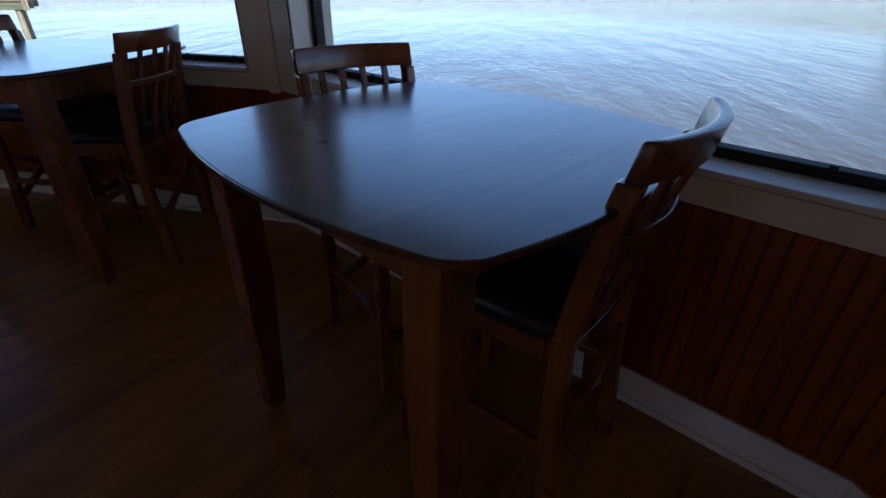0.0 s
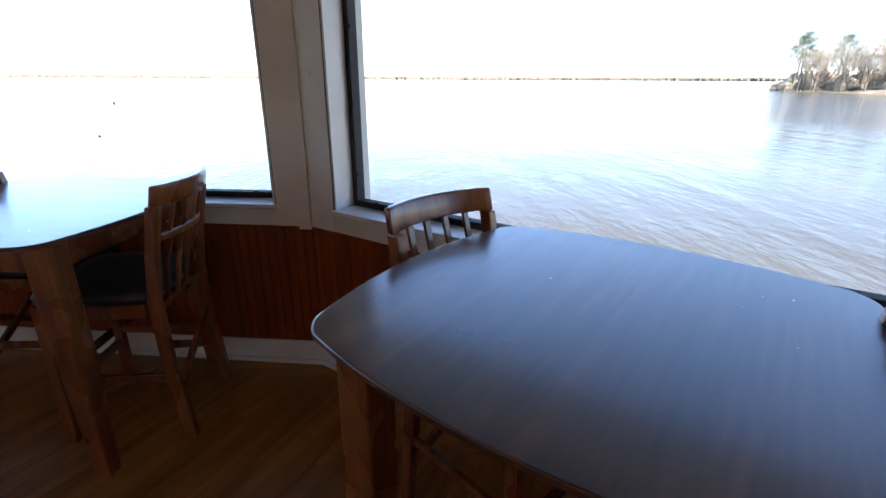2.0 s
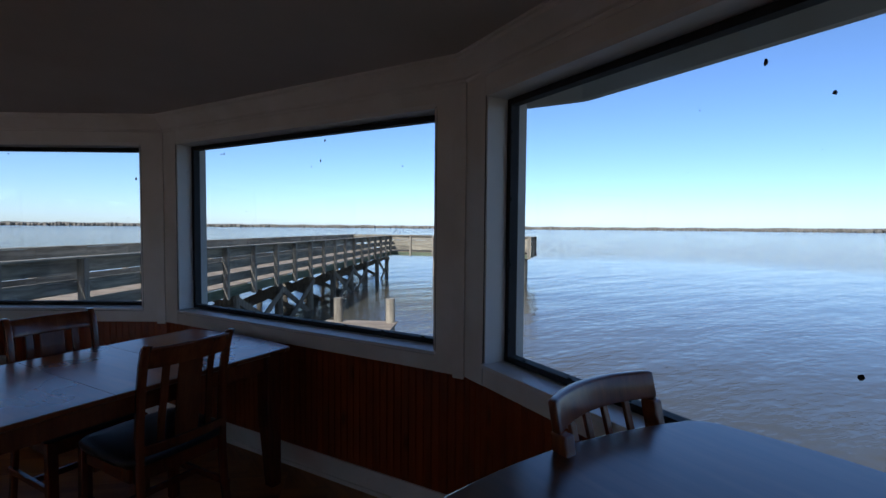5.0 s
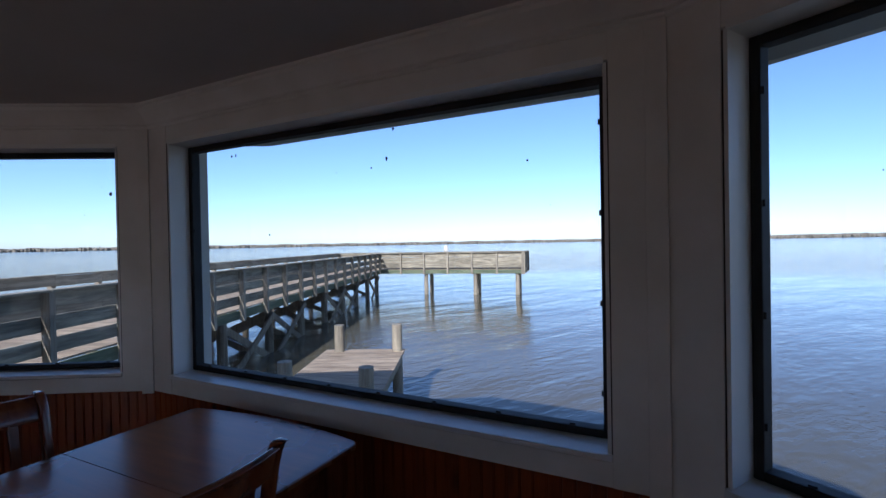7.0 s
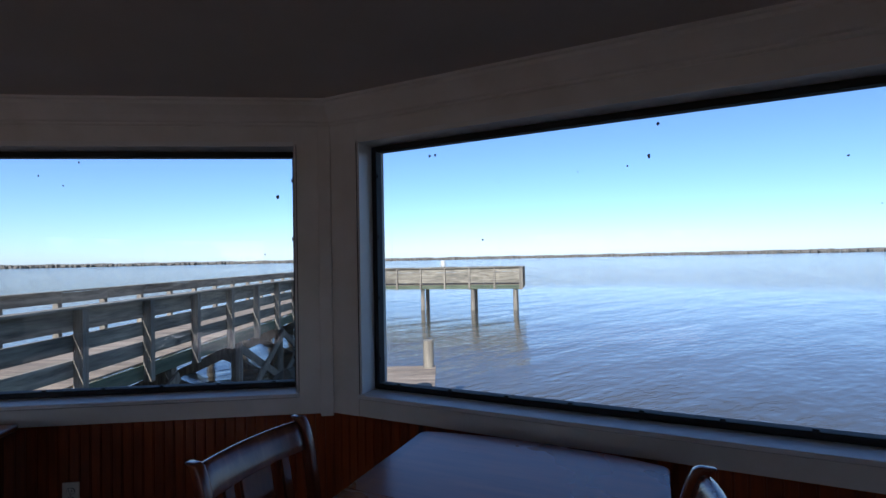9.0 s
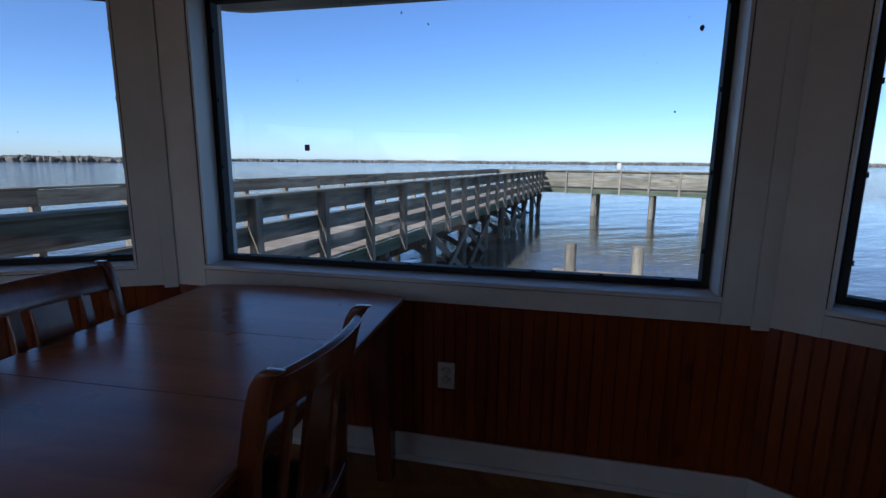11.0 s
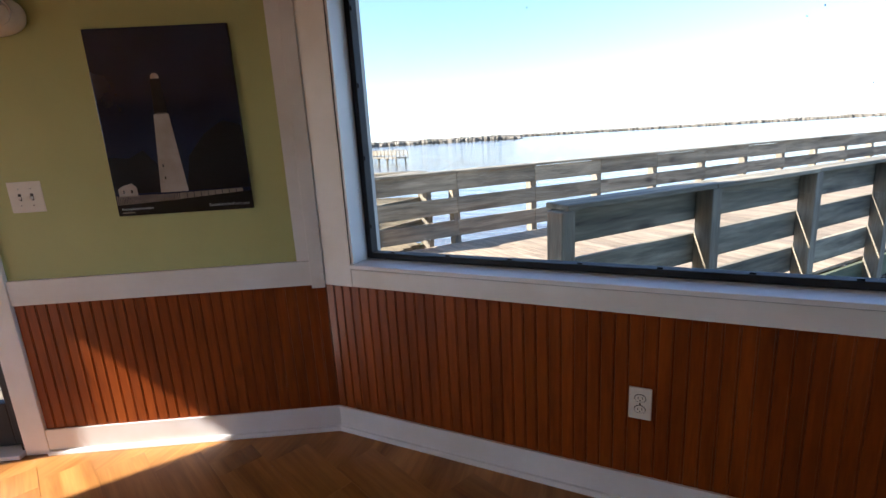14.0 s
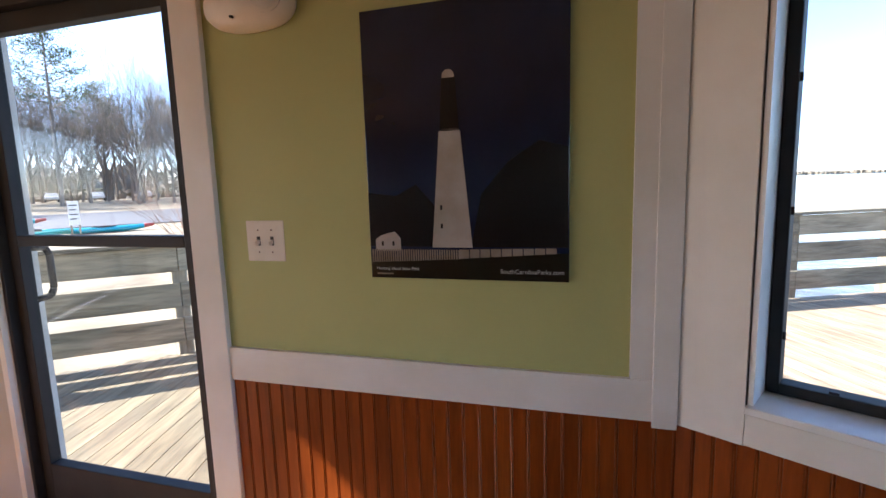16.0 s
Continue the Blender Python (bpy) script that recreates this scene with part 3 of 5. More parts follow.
def stool_chair(m):
    c = thing("counter_chair", m, "honey brown counter-height wooden chair with slatted low back", "chair", "counter chairs at the tables")
    S = 0.60
    bm = bmesh.new()
    outline = bowed_outline(0.205, 0.2, 0.012, 0.035, 6)
    rings = []
    for z, k in ((S, 0.0), (S + 0.03, -0.006), (S + 0.05, 0.006), (S + 0.058, 0.03), (S + 0.060, 0.08)):
        rings.append([Vector((x * (1 - k / 0.2), y * (1 - k / 0.2), z)) for x, y in outline])
    loft(bm, rings)
    part("seat", bm, M_SEAT, c, "black padded vinyl seat", smooth=True)
    for s in (-1, 1):
        part("seat_rail", box(bmesh.new(), -0.19, 0.19, s * 0.185 - 0.011, s * 0.185 + 0.011, S - 0.065, S - 0.001), M_CHAIR, c, "", 0.003)
        part("seat_rail", box(bmesh.new(), s * 0.185 - 0.011, s * 0.185 + 0.011, -0.172, 0.172, S - 0.065, S - 0.001), M_CHAIR, c, "", 0.003)
        part("front_leg", strip_part(bmesh.new(), [(s * 0.2, -0.195, 0), (s * 0.19, -0.188, S - 0.002)], 0.036, 0.036), M_CHAIR, c, "", 0.004)
        part("back_post", strip_part(bmesh.new(), [(s * 0.19, 0.245, 0), (s * 0.188, 0.212, 0.35), (s * 0.188, 0.208, S), (s * 0.189, 0.235, 0.8), (s * 0.188, 0.268, 0.963)], 0.034, 0.044), M_CHAIR, c, "", 0.005)
        part("stretcher", beam(bmesh.new(), (s * 0.195, -0.19, 0.28), (s * 0.19, 0.225, 0.28), 0.018, 0.03), M_CHAIR, c, "", 0.003)
    part("foot_rail", beam(bmesh.new(), (-0.19, -0.193, 0.22), (0.19, -0.193, 0.22), 0.02, 0.036), M_CHAIR, c, "", 0.003)
    part("cross_brace", beam(bmesh.new(), (-0.185, 0.2, 0.2), (0.185, 0.2, 0.42), 0.018, 0.032), M_CHAIR, c, "", 0.003)
    part("cross_brace", beam(bmesh.new(), (-0.185, 0.222, 0.42), (0.185, 0.222, 0.2), 0.018, 0.032), M_CHAIR, c, "", 0.003)
    part("top_rail", bent_rail(bmesh.new(), 0.412, 0.962, 1.036, 0.256, 0.272, 0.05, 0.026, 14, 0.0), M_CHAIR, c, "broad curved top rail, worn at the edge", 0.006, True)
    part("low_rail", bent_rail(bmesh.new(), 0.352, 0.828, 0.852, 0.232, 0.236, 0.042, 0.02, 10), M_CHAIR, c, "", 0.003)
    for i in range(4):
        x = (-0.114, -0.038, 0.038, 0.114)[i]
        f = 1 - (x / 0.2) ** 2
        part("slat", strip_part(bmesh.new(), [(x, 0.241 + 0.042 * f, 0.852), (x, 0.266 + 0.05 * f, 0.962)], 0.021, 0.012), M_CHAIR, c, "", 0.002)
        part("slat", strip_part(bmesh.new(), [(x * 0.95, 0.206 + 0.012 * f, S - 0.02), (x, 0.216 + 0.03 * f, 0.72), (x, 0.24 + 0.042 * f, 0.829)], 0.021, 0.012), M_CHAIR, c, "", 0.002)
    part("seat_back_rail", bent_rail(bmesh.new(), 0.352, S - 0.05, S - 0.018, 0.194, 0.198, 0.012, 0.02, 8), M_CHAIR, c, "", 0.003)
    return c


def splat_chair(m):
    c = thing("dining_chair", m, "mahogany brown dining chair with scrolled posts and centre splat", "chair", "dining chairs at the leaf tables")
    S = 0.44
    bm = bmesh.new()
    outline = bowed_outline(0.215, 0.205, 0.012, 0.035, 6)
    loft(bm, [[Vector((x * (1 - k / 0.2), y * (1 - k / 0.2), z)) for x, y in outline] for z, k in ((S, 0.0), (S + 0.028, -0.006), (S + 0.045, 0.008), (S + 0.052, 0.035), (S + 0.054, 0.08))])
    part("seat", bm, M_SEAT, c, "black padded vinyl seat", smooth=True)
    for s in (-1, 1):
        part("seat_rail", box(bmesh.new(), -0.195, 0.195, s * 0.19 - 0.011, s * 0.19 + 0.011, S - 0.07, S - 0.001), M_CHAIR2, c, "", 0.003)
        part("seat_rail", box(bmesh.new(), s * 0.195 - 0.011, s * 0.195 + 0.011, -0.178, 0.178, S - 0.07, S - 0.001), M_CHAIR2, c, "", 0.003)
        part("front_leg", strip_part(bmesh.new(), [(s * 0.198, -0.195, 0), (s * 0.195, -0.192, S - 0.002)], 0.042, 0.042), M_CHAIR2, c, "", 0.005)
        post = [(0.265, 0.0), (0.22, 0.25), (0.21, S), (0.216, 0.62), (0.232, 0.78), (0.25, 0.88), (0.264, 0.928), (0.278, 0.953), (0.29, 0.961)]
        part("back_post", strip_part(bmesh.new(), [(s * 0.184, y, z) for y, z in post], 0.026, 0.038), M_CHAIR2, c, "scrolled back post", 0.005, True)
        part("slat", strip_part(bmesh.new(), [(s * 0.105, 0.222, 0.52), (s * 0.105, 0.232, 0.62), (s * 0.1, 0.252, 0.79), (s * 0.1, 0.268, 0.875)], 0.03, 0.012), M_CHAIR2, c, "", 0.003)
    part("splat", strip_part(bmesh.new(), [(0, 0.228, 0.52), (0, 0.24, 0.62), (0, 0.262, 0.79), (0, 0.279, 0.875)], 0.105, 0.012), M_CHAIR2, c, "wide centre splat", 0.003)
    part("low_rail", bent_rail(bmesh.new(), 0.36, 0.485, 0.53, 0.207, 0.216, 0.02, 0.018, 8), M_CHAIR2, c, "", 0.003)
    bm = bmesh.new()
    rings = []
    for i in range(13):
        f = i / 6 - 1
        cx = 0.024 * (1 - f * f)
        prof = [(0.242, 0.862), (0.248, 0.885), (0.257, 0.915), (0.267, 0.938), (0.279, 0.95)]
        rings.append([Vector((f * 0.172, y + cx, z)) for y, z in prof] + [Vector((f * 0.172, y + cx + 0.02, z - 0.006)) for y, z in prof[::-1]])
    loft(bm, rings)
    part("top_rail", bm, M_CHAIR2, c, "broad scrolled top rail with worn finish", 0.004, True)
    part("stretcher", beam(bmesh.new(), (-0.19, 0.0, 0.2), (0.19, 0.0, 0.2), 0.018, 0.03), M_CHAIR2, c, "", 0.003)
    for s in (-1, 1):
        part("stretcher", beam(bmesh.new(), (s * 0.197, -0.19, 0.2), (s * 0.2, 0.235, 0.2), 0.02, 0.03), M_CHAIR2, c, "", 0.003)
    return c


SQUAT = Matrix.Diagonal((1, 1, 0.966, 1))
UNSQUAT = SQUAT.inverted()


def facing(x, y, ang, back):
    """A chair's pose from the middle of its top rail and the heading of its back."""
    return pose(x, y, FLOOR, 0, 0, ang) @ pose(0, -back, 0) @ SQUAT


t1 = pub_table(pose(7.208, 3.793, FLOOR, 0, 0, 52) @ SQUAT)
copy_thing(t1, pose(5.372, 4.70, FLOOR, 0, 0, -6))
ch = stool_chair(facing(6.866, 4.332, 41, 0.31))
copy_thing(ch, facing(7.69, 3.533, 237, 0.31) @ UNSQUAT)
copy_thing(ch, facing(4.865, 4.925, 90, 0.31) @ UNSQUAT)
copy_thing(ch, facing(5.965, 4.68, -88, 0.31) @ UNSQUAT)
t4 = leaf_table(pose(1.322, 2.489, FLOOR, 0, 0, 55.6) @ SQUAT)
copy_thing(t4, pose(2.945, 3.955, FLOOR, 0, 0, 24))
ch = splat_chair(facing(0.955, 2.10, 139, 0.29))
copy_thing(ch, facing(1.787, 2.80, -37, 0.29) @ UNSQUAT)
copy_thing(ch, facing(2.36, 3.719, 114, 0.29) @ UNSQUAT)
copy_thing(ch, facing(3.38, 4.233, -66, 0.29) @ UNSQUAT)


# ---- water ----
WATER = -1.8
m, n, l, b = material("lake_water", 0.06)
fine = noise_tex(n, l, coords(n, l, (1.0, 0.42, 1), (0, 0, radians(-38))), 4.6, 4.0, 0.5)
swell = noise_tex(n, l, coords(n, l, (1.0, 0.3, 1), (0, 0, radians(-52))), 0.55, 2.0)
gusts = noise_tex(n, l, coords(n, l, (1.0, 0.35, 1), (0, 0, radians(-30))), 0.016, 4.0, 0.6)
silt = noise_tex(n, l, coords(n, l, (1.0, 0.4, 1), (0, 0, radians(40))), 0.06, 4.0)
l.new(ramp(n, l, silt, [(0.3, (0.07, 0.066, 0.046)), (0.7, (0.115, 0.096, 0.06))]), b.inputs["Base Color"])
b.inputs["IOR"].default_value = 1.33
mul = n.new("ShaderNodeMath")
mul.operation = 'MULTIPLY_ADD'
l.new(fine, mul.inputs[0])
far = n.new("ShaderNodeVectorMath")
far.operation = 'LENGTH'
l.new(coords(n, l, (0.01, 0.01, 0.01)), far.inputs[0])
reach = n.new("ShaderNodeMath")
reach.operation = 'MULTIPLY_ADD'
reach.inputs[1].default_value = 0.5
l.new(gusts, reach.inputs[0])
l.new(far.outputs["Value"], reach.inputs[2])
wind = n.new("ShaderNodeMapRange")
wind.inputs["From Min"].default_value, wind.inputs["From Max"].default_value = 0.72, 0.90
wind.inputs["To Min"].default_value, wind.inputs["To Max"].default_value = 0.5, 3.2
l.new(reach.outputs[0], wind.inputs["Value"])
l.new(wind.outputs[0], mul.inputs[1])
big = n.new("ShaderNodeMath")
big.operation = 'MULTIPLY'
big.inputs[1].default_value = 1.8
l.new(swell, big.inputs[0])
l.new(big.outputs[0], mul.inputs[2])
bump(n, l, b, mul.outputs[0], 1.0, 0.045)
M_WATER = m
bm = bmesh.new()
g = [bm.verts.new((x, y, 0)) for x, y in ((-4000, -4000), (4000, -4000), (4000, 4000), (-4000, 4000))]
bm.faces.new(g)
water = part("water", bm, M_WATER)
water.location.z = WATER
tagged(water, "wide rippled lake, blue under the sky and brown near by", "lake", kind="structure")

# ---- deck, fences and pier ----
DECK = -0.17
RAILZ = 0.90


def line_pose(p, q, z=0.0):
    d = Vector(q) - Vector(p)
    return pose(p[0], p[1], z, 0, 0, math.degrees(math.atan2(d.y, d.x))), d.length


post_mesh = shared("post", box(bmesh.new(), -0.055, 0.055, -0.07, 0.07, DECK - 0.32, RAILZ - 0.04), M_POST, 0.006)
board_cache = {}


def board_mesh(length, w, t, mat):
    key = (round(length, 3), w, t, mat.name)
    if key not in board_cache:
        board_cache[key] = shared("board", box(bmesh.new(), 0, length, -t / 2, t / 2, -w / 2, w / 2), mat, 0.004)
    return board_cache[key]


def fence(p, q, out, spacing=1.45, label="weathered grey timber railing with three wide boards"):
    """A railing from p to q; out is +1 where its posts stand left of the way, else -1."""
    m, L = line_pose(p, q)
    f = thing("railing", m, label, "railing", "timber railings of the pier and deck")
    n = max(1, round(L / spacing))
    step = L / n
    for i in range(n + 1):
        piece("post", post_mesh, f, pose(i * step, out * 0.089, 0))
    for i in range(n):
        for z, w in ((0.738, 0.235), (0.40, 0.232), (0.06, 0.232)):
            piece("rail_board", board_mesh(step - 0.004, w, 0.036, M_RAIL), f, pose(i * step + 0.002, 0.0, z + 0.006 * math.sin(i * 2.7 + z * 9), 0, 0, 0))
        piece("cap_board", board_mesh(step - 0.004, 0.036, 0.21, M_RAIL), f, pose(i * step + 0.002, out * 0.05, RAILZ - 0.02, 1.5 * math.sin(i * 1.9), 0, 0))
        piece("rim_board", board_mesh(step, 0.24, 0.04, M_GREENWOOD), f, pose(i * step, out * 0.012, DECK - 0.16))
    return f


P_DIR = Vector((-0.7345, 0.6786))
P_SIDE = Vector((-0.6786, -0.7345))
P0 = Vector((-1.3, 0.82))
P_LEN = 29.0
P_WIDE = 3.72
pin = P0 + P_DIR * P_LEN
pend = Vector((-15.02, 26.11))
tdir = (pend - pin).normalized()
tback = Vector((-tdir.y, tdir.x))
fence(P0, pin, -1)
fence(P0 + P_SIDE * P_WIDE, P0 + P_SIDE * P_WIDE + P_DIR * (P_LEN + 3.8), 1)
fence(pin, pend, -1, 1.57)
fence(pend, pend + tback * 3.6, -1, 1.5)
fence(pend + tback * 3.6, P0 + P_SIDE * P_WIDE + P_DIR * (P_LEN + 3.8), -1, 1.6)
# railing round the deck by the door
ring = [P0 + P_SIDE * P_WIDE, Vector((-4.98, -1.55)), Vector((-4.65, -3.1)), Vector((-2.6, -4.15)), Vector((-0.62, -4.42)), Vector((1.2, -5.35)), Vector((3.6, -5.9))]
for a, b_ in zip(ring, ring[1:]):
    fence(a, b_, -1, 1.6)

# deck boards: pier boards run across, the deck by the door along
pier = thing("pier", Matrix.Identity(4), "long weathered timber pier with a wide end platform over water", "pier", "", "structure")
pm = pose(P0.x, P0.y, 0, 0, 0, math.degrees(math.atan2(P_DIR.y, P_DIR.x)))
bw = 0.142
cross = shared("deck_board", box(bmesh.new(), 0, 0.137, 0.0, P_WIDE, DECK - 0.035, DECK), wood("pier_deck_board", (0.18, 0.135, 0.085), (0.36, 0.285, 0.19), (0.50, 0.415, 0.29), (0.7, 0.9), 1, 15.0, 2.0, 11.0, 0.25, 0.5), 0.003)
for i in range(int(P_LEN / bw)):
    piece("deck_board", cross, pier, pm @ pose(i * bw, 0.02, 0))
# end platform boards
em = pose(pin.x, pin.y, 0, 0, 0, math.degrees(math.atan2(tdir.y, tdir.x)))
endb = shared("deck_board", box(bmesh.new(), -3.5, 9.4, 0, 0.137, DECK - 0.035, DECK), M_DECK, 0.003)
for i in range(25):
    piece("deck_board", endb, pier, em @ pose(0, i * bw + 0.03, 0))
# piles and braces
pile = shared("pile", tube(bmesh.new(), (0, 0, WATER - 1.5), (0, 0, DECK - 0.03), 0.14, 0.125, 10), M_PILE)
# sunlit end piles keep the lighter post timber
end_pile = shared("end_pile", tube(bmesh.new(), (0, 0, WATER - 1.5), (0, 0, DECK - 0.03), 0.15, 0.125, 10), M_POST)
for i in range(11):
    s = 1.2 + i * 2.75
    for side in (0.12, P_WIDE - 0.12):
        piece("pile", pile, pier, pm @ pose(s, side, 0, 0, 0, i * 37))
    bmx = bmesh.new()
    beam(bmx, (s + 0.12, 0.1, WATER - 0.35), (s + 0.12, P_WIDE - 0.1, DECK - 0.4), 0.045, 0.19, (0, 0, 1))
    beam(bmx, (s - 0.12, P_WIDE - 0.1, WATER - 0.35), (s - 0.12, 0.1, DECK - 0.4), 0.045, 0.19, (0, 0, 1))
    ob = part("brace", bmx, M_PILE, pier)
    ob.matrix_local = pm
    if i < 10 and i % 3 != 2:
        bmx = bmesh.new()
        beam(bmx, (s, -0.06, WATER - 0.2), (s + 2.75, -0.06, DECK - 0.45), 0.045, 0.19)
        beam(bmx, (s + 2.75, 0.03, WATER - 0.2), (s, 0.03, DECK - 0.45), 0.045, 0.19)
        ob = part("brace", bmx, M_PILE, pier)
        ob.matrix_local = pm
for s in (3.2, 6.45, 9.1):
    for side in (0.2, 1.5):
        piece("pile", end_pile, pier, em @ pose(s, side, 0, 0, 0, s * 50))

# owl figure on the end railing: a plain bird decoy
bm = bmesh.new()
seg = 12
prof = [(0.02, 0.0), (0.07, 0.02), (0.105, 0.12), (0.11, 0.22), (0.09, 0.30), (0.10, 0.36), (0.095, 0.42), (0.05, 0.47), (0.01, 0.48)]
loft(bm, [[Vector((r * math.cos(2 * math.pi * i / seg), r * math.sin(2 * math.pi * i / seg), z)) for i in range(seg)] for r, z in prof])
owl = part("bird_decoy", bm, painted("weathered_pale_plastic", (0.72, 0.7, 0.64), (0.5, 0.7), 0.4, 14.0), smooth=True)
owl.matrix_world = pose(-18.9, 23.24, RAILZ) @ Matrix.Diagonal((1.5, 1.5, 1.0, 1))
tagged(owl, "pale weathered bird decoy perched on the pier railing", "decoy")

# low floating dock
dock = thing("dock", pose(-3.4, 7.92, 0, 0, 0, math.degrees(math.atan2(0.66, -0.75))), "low weathered timber boat dock with round mooring posts", "dock")
dockb = shared("dock_board", box(bmesh.new(), 0, 0.135, -0.9, 0.78, -0.79, -0.75), wood("dock_board_wood", (0.18, 0.135, 0.085), (0.36, 0.285, 0.19), (0.50, 0.415, 0.29), (0.7, 0.9), 1, 15.0, 2.0, 11.0, 0.25, 0.5), 0.003)
for i in range(43):
    piece("dock_board", dockb, dock, pose(1.30 - i * 0.14, -0.13, 0, 0, 0, 0.5 * math.sin(i * 3.1)))
for s in (-1, 1):
    part("side_beam", box(bmesh.new(), -4.6, 1.43, s * 0.8 - 0.17, s * 0.8 - 0.13, -1.0, -0.793), M_RAIL, dock)
bollard = shared("mooring_post", tube(bmesh.new(), (0, 0, WATER - 1), (0, 0, -0.2), 0.115, 0.105, 14), M_POST)
for x, y in ((-4.557, 8.51), (-3.782, 9.434), (-1.17, 7.2), (-2.26, 6.48)):
    piece("mooring_post", bollard, dock, dock.matrix_world.inverted() @ pose(x, y, 0))

# deck slab by the door: boards along one way
deck = thing("deck", pose(0, 0, 0, 0, 0, 38), "sunlit weathered timber deck outside the glass door", "deck", "", "structure")
outline = [Vector((-0.4, 1.2)), P0 + P_DIR * 0.02] + ring + [Vector((5.2, -5.6))] + [CENTRE + (corner[k] - CENTRE) * 1.04 for k in (8, 7, 6, 5, 4)]


def inside(x, y, poly):
    c = False
    for a, b_ in zip(poly, poly[1:] + poly[:1]):
        if (a.y > y) != (b_.y > y) and x < (b_.x - a.x) * (y - a.y) / (b_.y - a.y) + a.x:
            c = not c
    return c


dm = deck.matrix_world
for i in range(-70, 70):
    yy = i * bw
    runs, start = [], None
    for j in range(-160, 161):
        xx = j * 0.06
        p = dm @ Vector((xx, yy, 0))
        ins = inside(p.x, p.y, outline)
        if ins and start is None:
            start = xx
        if not ins and start is not None:
            runs.append((start, xx))
            start = None
    for a, b_ in runs:
        if b_ - a > 0.2:
            part("deck_board", box(bmesh.new(), a - 0.05, b_ + 0.05, yy, yy + 0.136, DECK - 0.037, DECK - 0.002), M_DECK, deck)

# ---- far shores ----
m, n, l, b = material("far_winter_woods", 0.95)
col = ramp(n, l, noise_tex(n, l, coords(n, l), 0.05, 8.0, 0.7), [(0.3, (0.08, 0.07, 0.05)), (0.5, (0.16, 0.14, 0.105)), (0.7, (0.22, 0.195, 0.15))])
l.new(col, b.inputs["Base Color"])
M_WOODS = m
m, n, l, b = material("tan_winter_brush", 0.95)
l.new(ramp(n, l, noise_tex(n, l, coords(n, l), 0.7, 8.0, 0.75), [(0.3, (0.10, 0.08, 0.05)), (0.5, (0.30, 0.255, 0.18)), (0.7, (0.44, 0.39, 0.29))]), b.inputs["Base Color"])
M_BRUSH = m


def shore(name, yaw0, yaw1, dist, height, seed, label, rough=0.5, base=WATER, deep=0.03, mat=M_WOODS):
    """A far wooded bank: thin uneven crowns in rows behind one another."""
    rnd = random.Random(seed)
    bm = bmesh.new()
    step = math.degrees(height * (0.05 if dist < 1000 else 0.12) / dist)
    yaw = yaw0
    while yaw < yaw1:
        a = radians(yaw)
        d = dist * (1 + deep * rnd.random())
        c = Vector((-math.sin(a) * d, math.cos(a) * d, base))
        ends = min(1.0, 0.35 + min(yaw - yaw0, yaw1 - yaw) * 0.6)
        h = height * ends * (1 - rough + rough * rnd.random()) * (0.93 + 0.07 * math.sin(yaw * 1.7 + seed))
        w = height * rnd.uniform(0.22, 0.5)
        seg = 6
        rings = []
        for z, r in ((0, 0.9), (0.35, 1.1), (0.7, rnd.uniform(0.75, 1.1)), (0.92, rnd.uniform(0.4, 0.7)), (1.0, 0.08)):
            rings.append([c + Vector((w * r * rnd.uniform(0.7, 1.25) * math.cos(2 * math.pi * i / seg), w * r * rnd.uniform(0.7, 1.25) * math.sin(2 * math.pi * i / seg), z * h * rnd.uniform(0.88, 1.08))) for i in range(seg)])
        loft(bm, rings)
        yaw += step * rnd.uniform(0.4, 1.3)
    return tagged(part(name, bm, mat), label, "far woods", kind="stuff")


shore("far_woods", -40, 118, 2600, 18, 3, "thin grey line of winter woods across the lake", 0.35)
shore("far_woods", -14, 20, 1900, 14, 5, "grey winter woods on the nearer bank", 0.4)
shore("far_woods", 100, 132, 640, 8, 8, "grey brown winter woods along the side bank", 0.3, WATER, 0.3)
shore("far_woods", 304, 323.0, 190, 7, 9, "tan brush on a wooded point", 0.7, WATER, 0.35, M_BRUSH)


# ---- land behind and beside the building ----
m, n, l, b = material("sandy_ground", 0.95)
gcol = ramp(n, l, noise_tex(n, l, coords(n, l), 0.35, 8.0, 0.65), [(0.3, (0.12, 0.09, 0.055)), (0.5, (0.25, 0.20, 0.125)), (0.7, (0.37, 0.31, 0.22))])
l.new(gcol, b.inputs["Base Color"])
bump(n, l, b, noise_tex(n, l, coords(n, l), 6.0, 5.0), 0.4, 0.05)
M_GROUND = m
m, n, l, b = material("grey_asphalt", 0.85)
l.new(ramp(n, l, noise_tex(n, l, coords(n, l), 1.2, 8.0, 0.7), [(0.3, (0.055, 0.06, 0.07)), (0.7, (0.11, 0.115, 0.125))]), b.inputs["Base Color"])
M_ASPHALT = m
HUB = Vector((1.2, 0.3))
SHORE = [(126, 700), (132, 330), (136, 120), (140, 30), (146, 9.5), (160, 8.5), (200, 8), (260, 9), (290, 10), (300, 14), (306, 40), (310, 120), (318, 190), (324, 190)]


def land_z(d):
    return float(np.interp(d, [0, 8, 14, 20, 30, 45, 75, 300, 3000], [-1.7, -1.5, -1.1, -0.85, -0.5, -0.1, 0.4, 1.2, 2.5]))


def polar(yaw, d, z=None):
    a = radians(yaw)
    return Vector((HUB.x - math.sin(a) * d, HUB.y + math.cos(a) * d, land_z(d) if z is None else z))


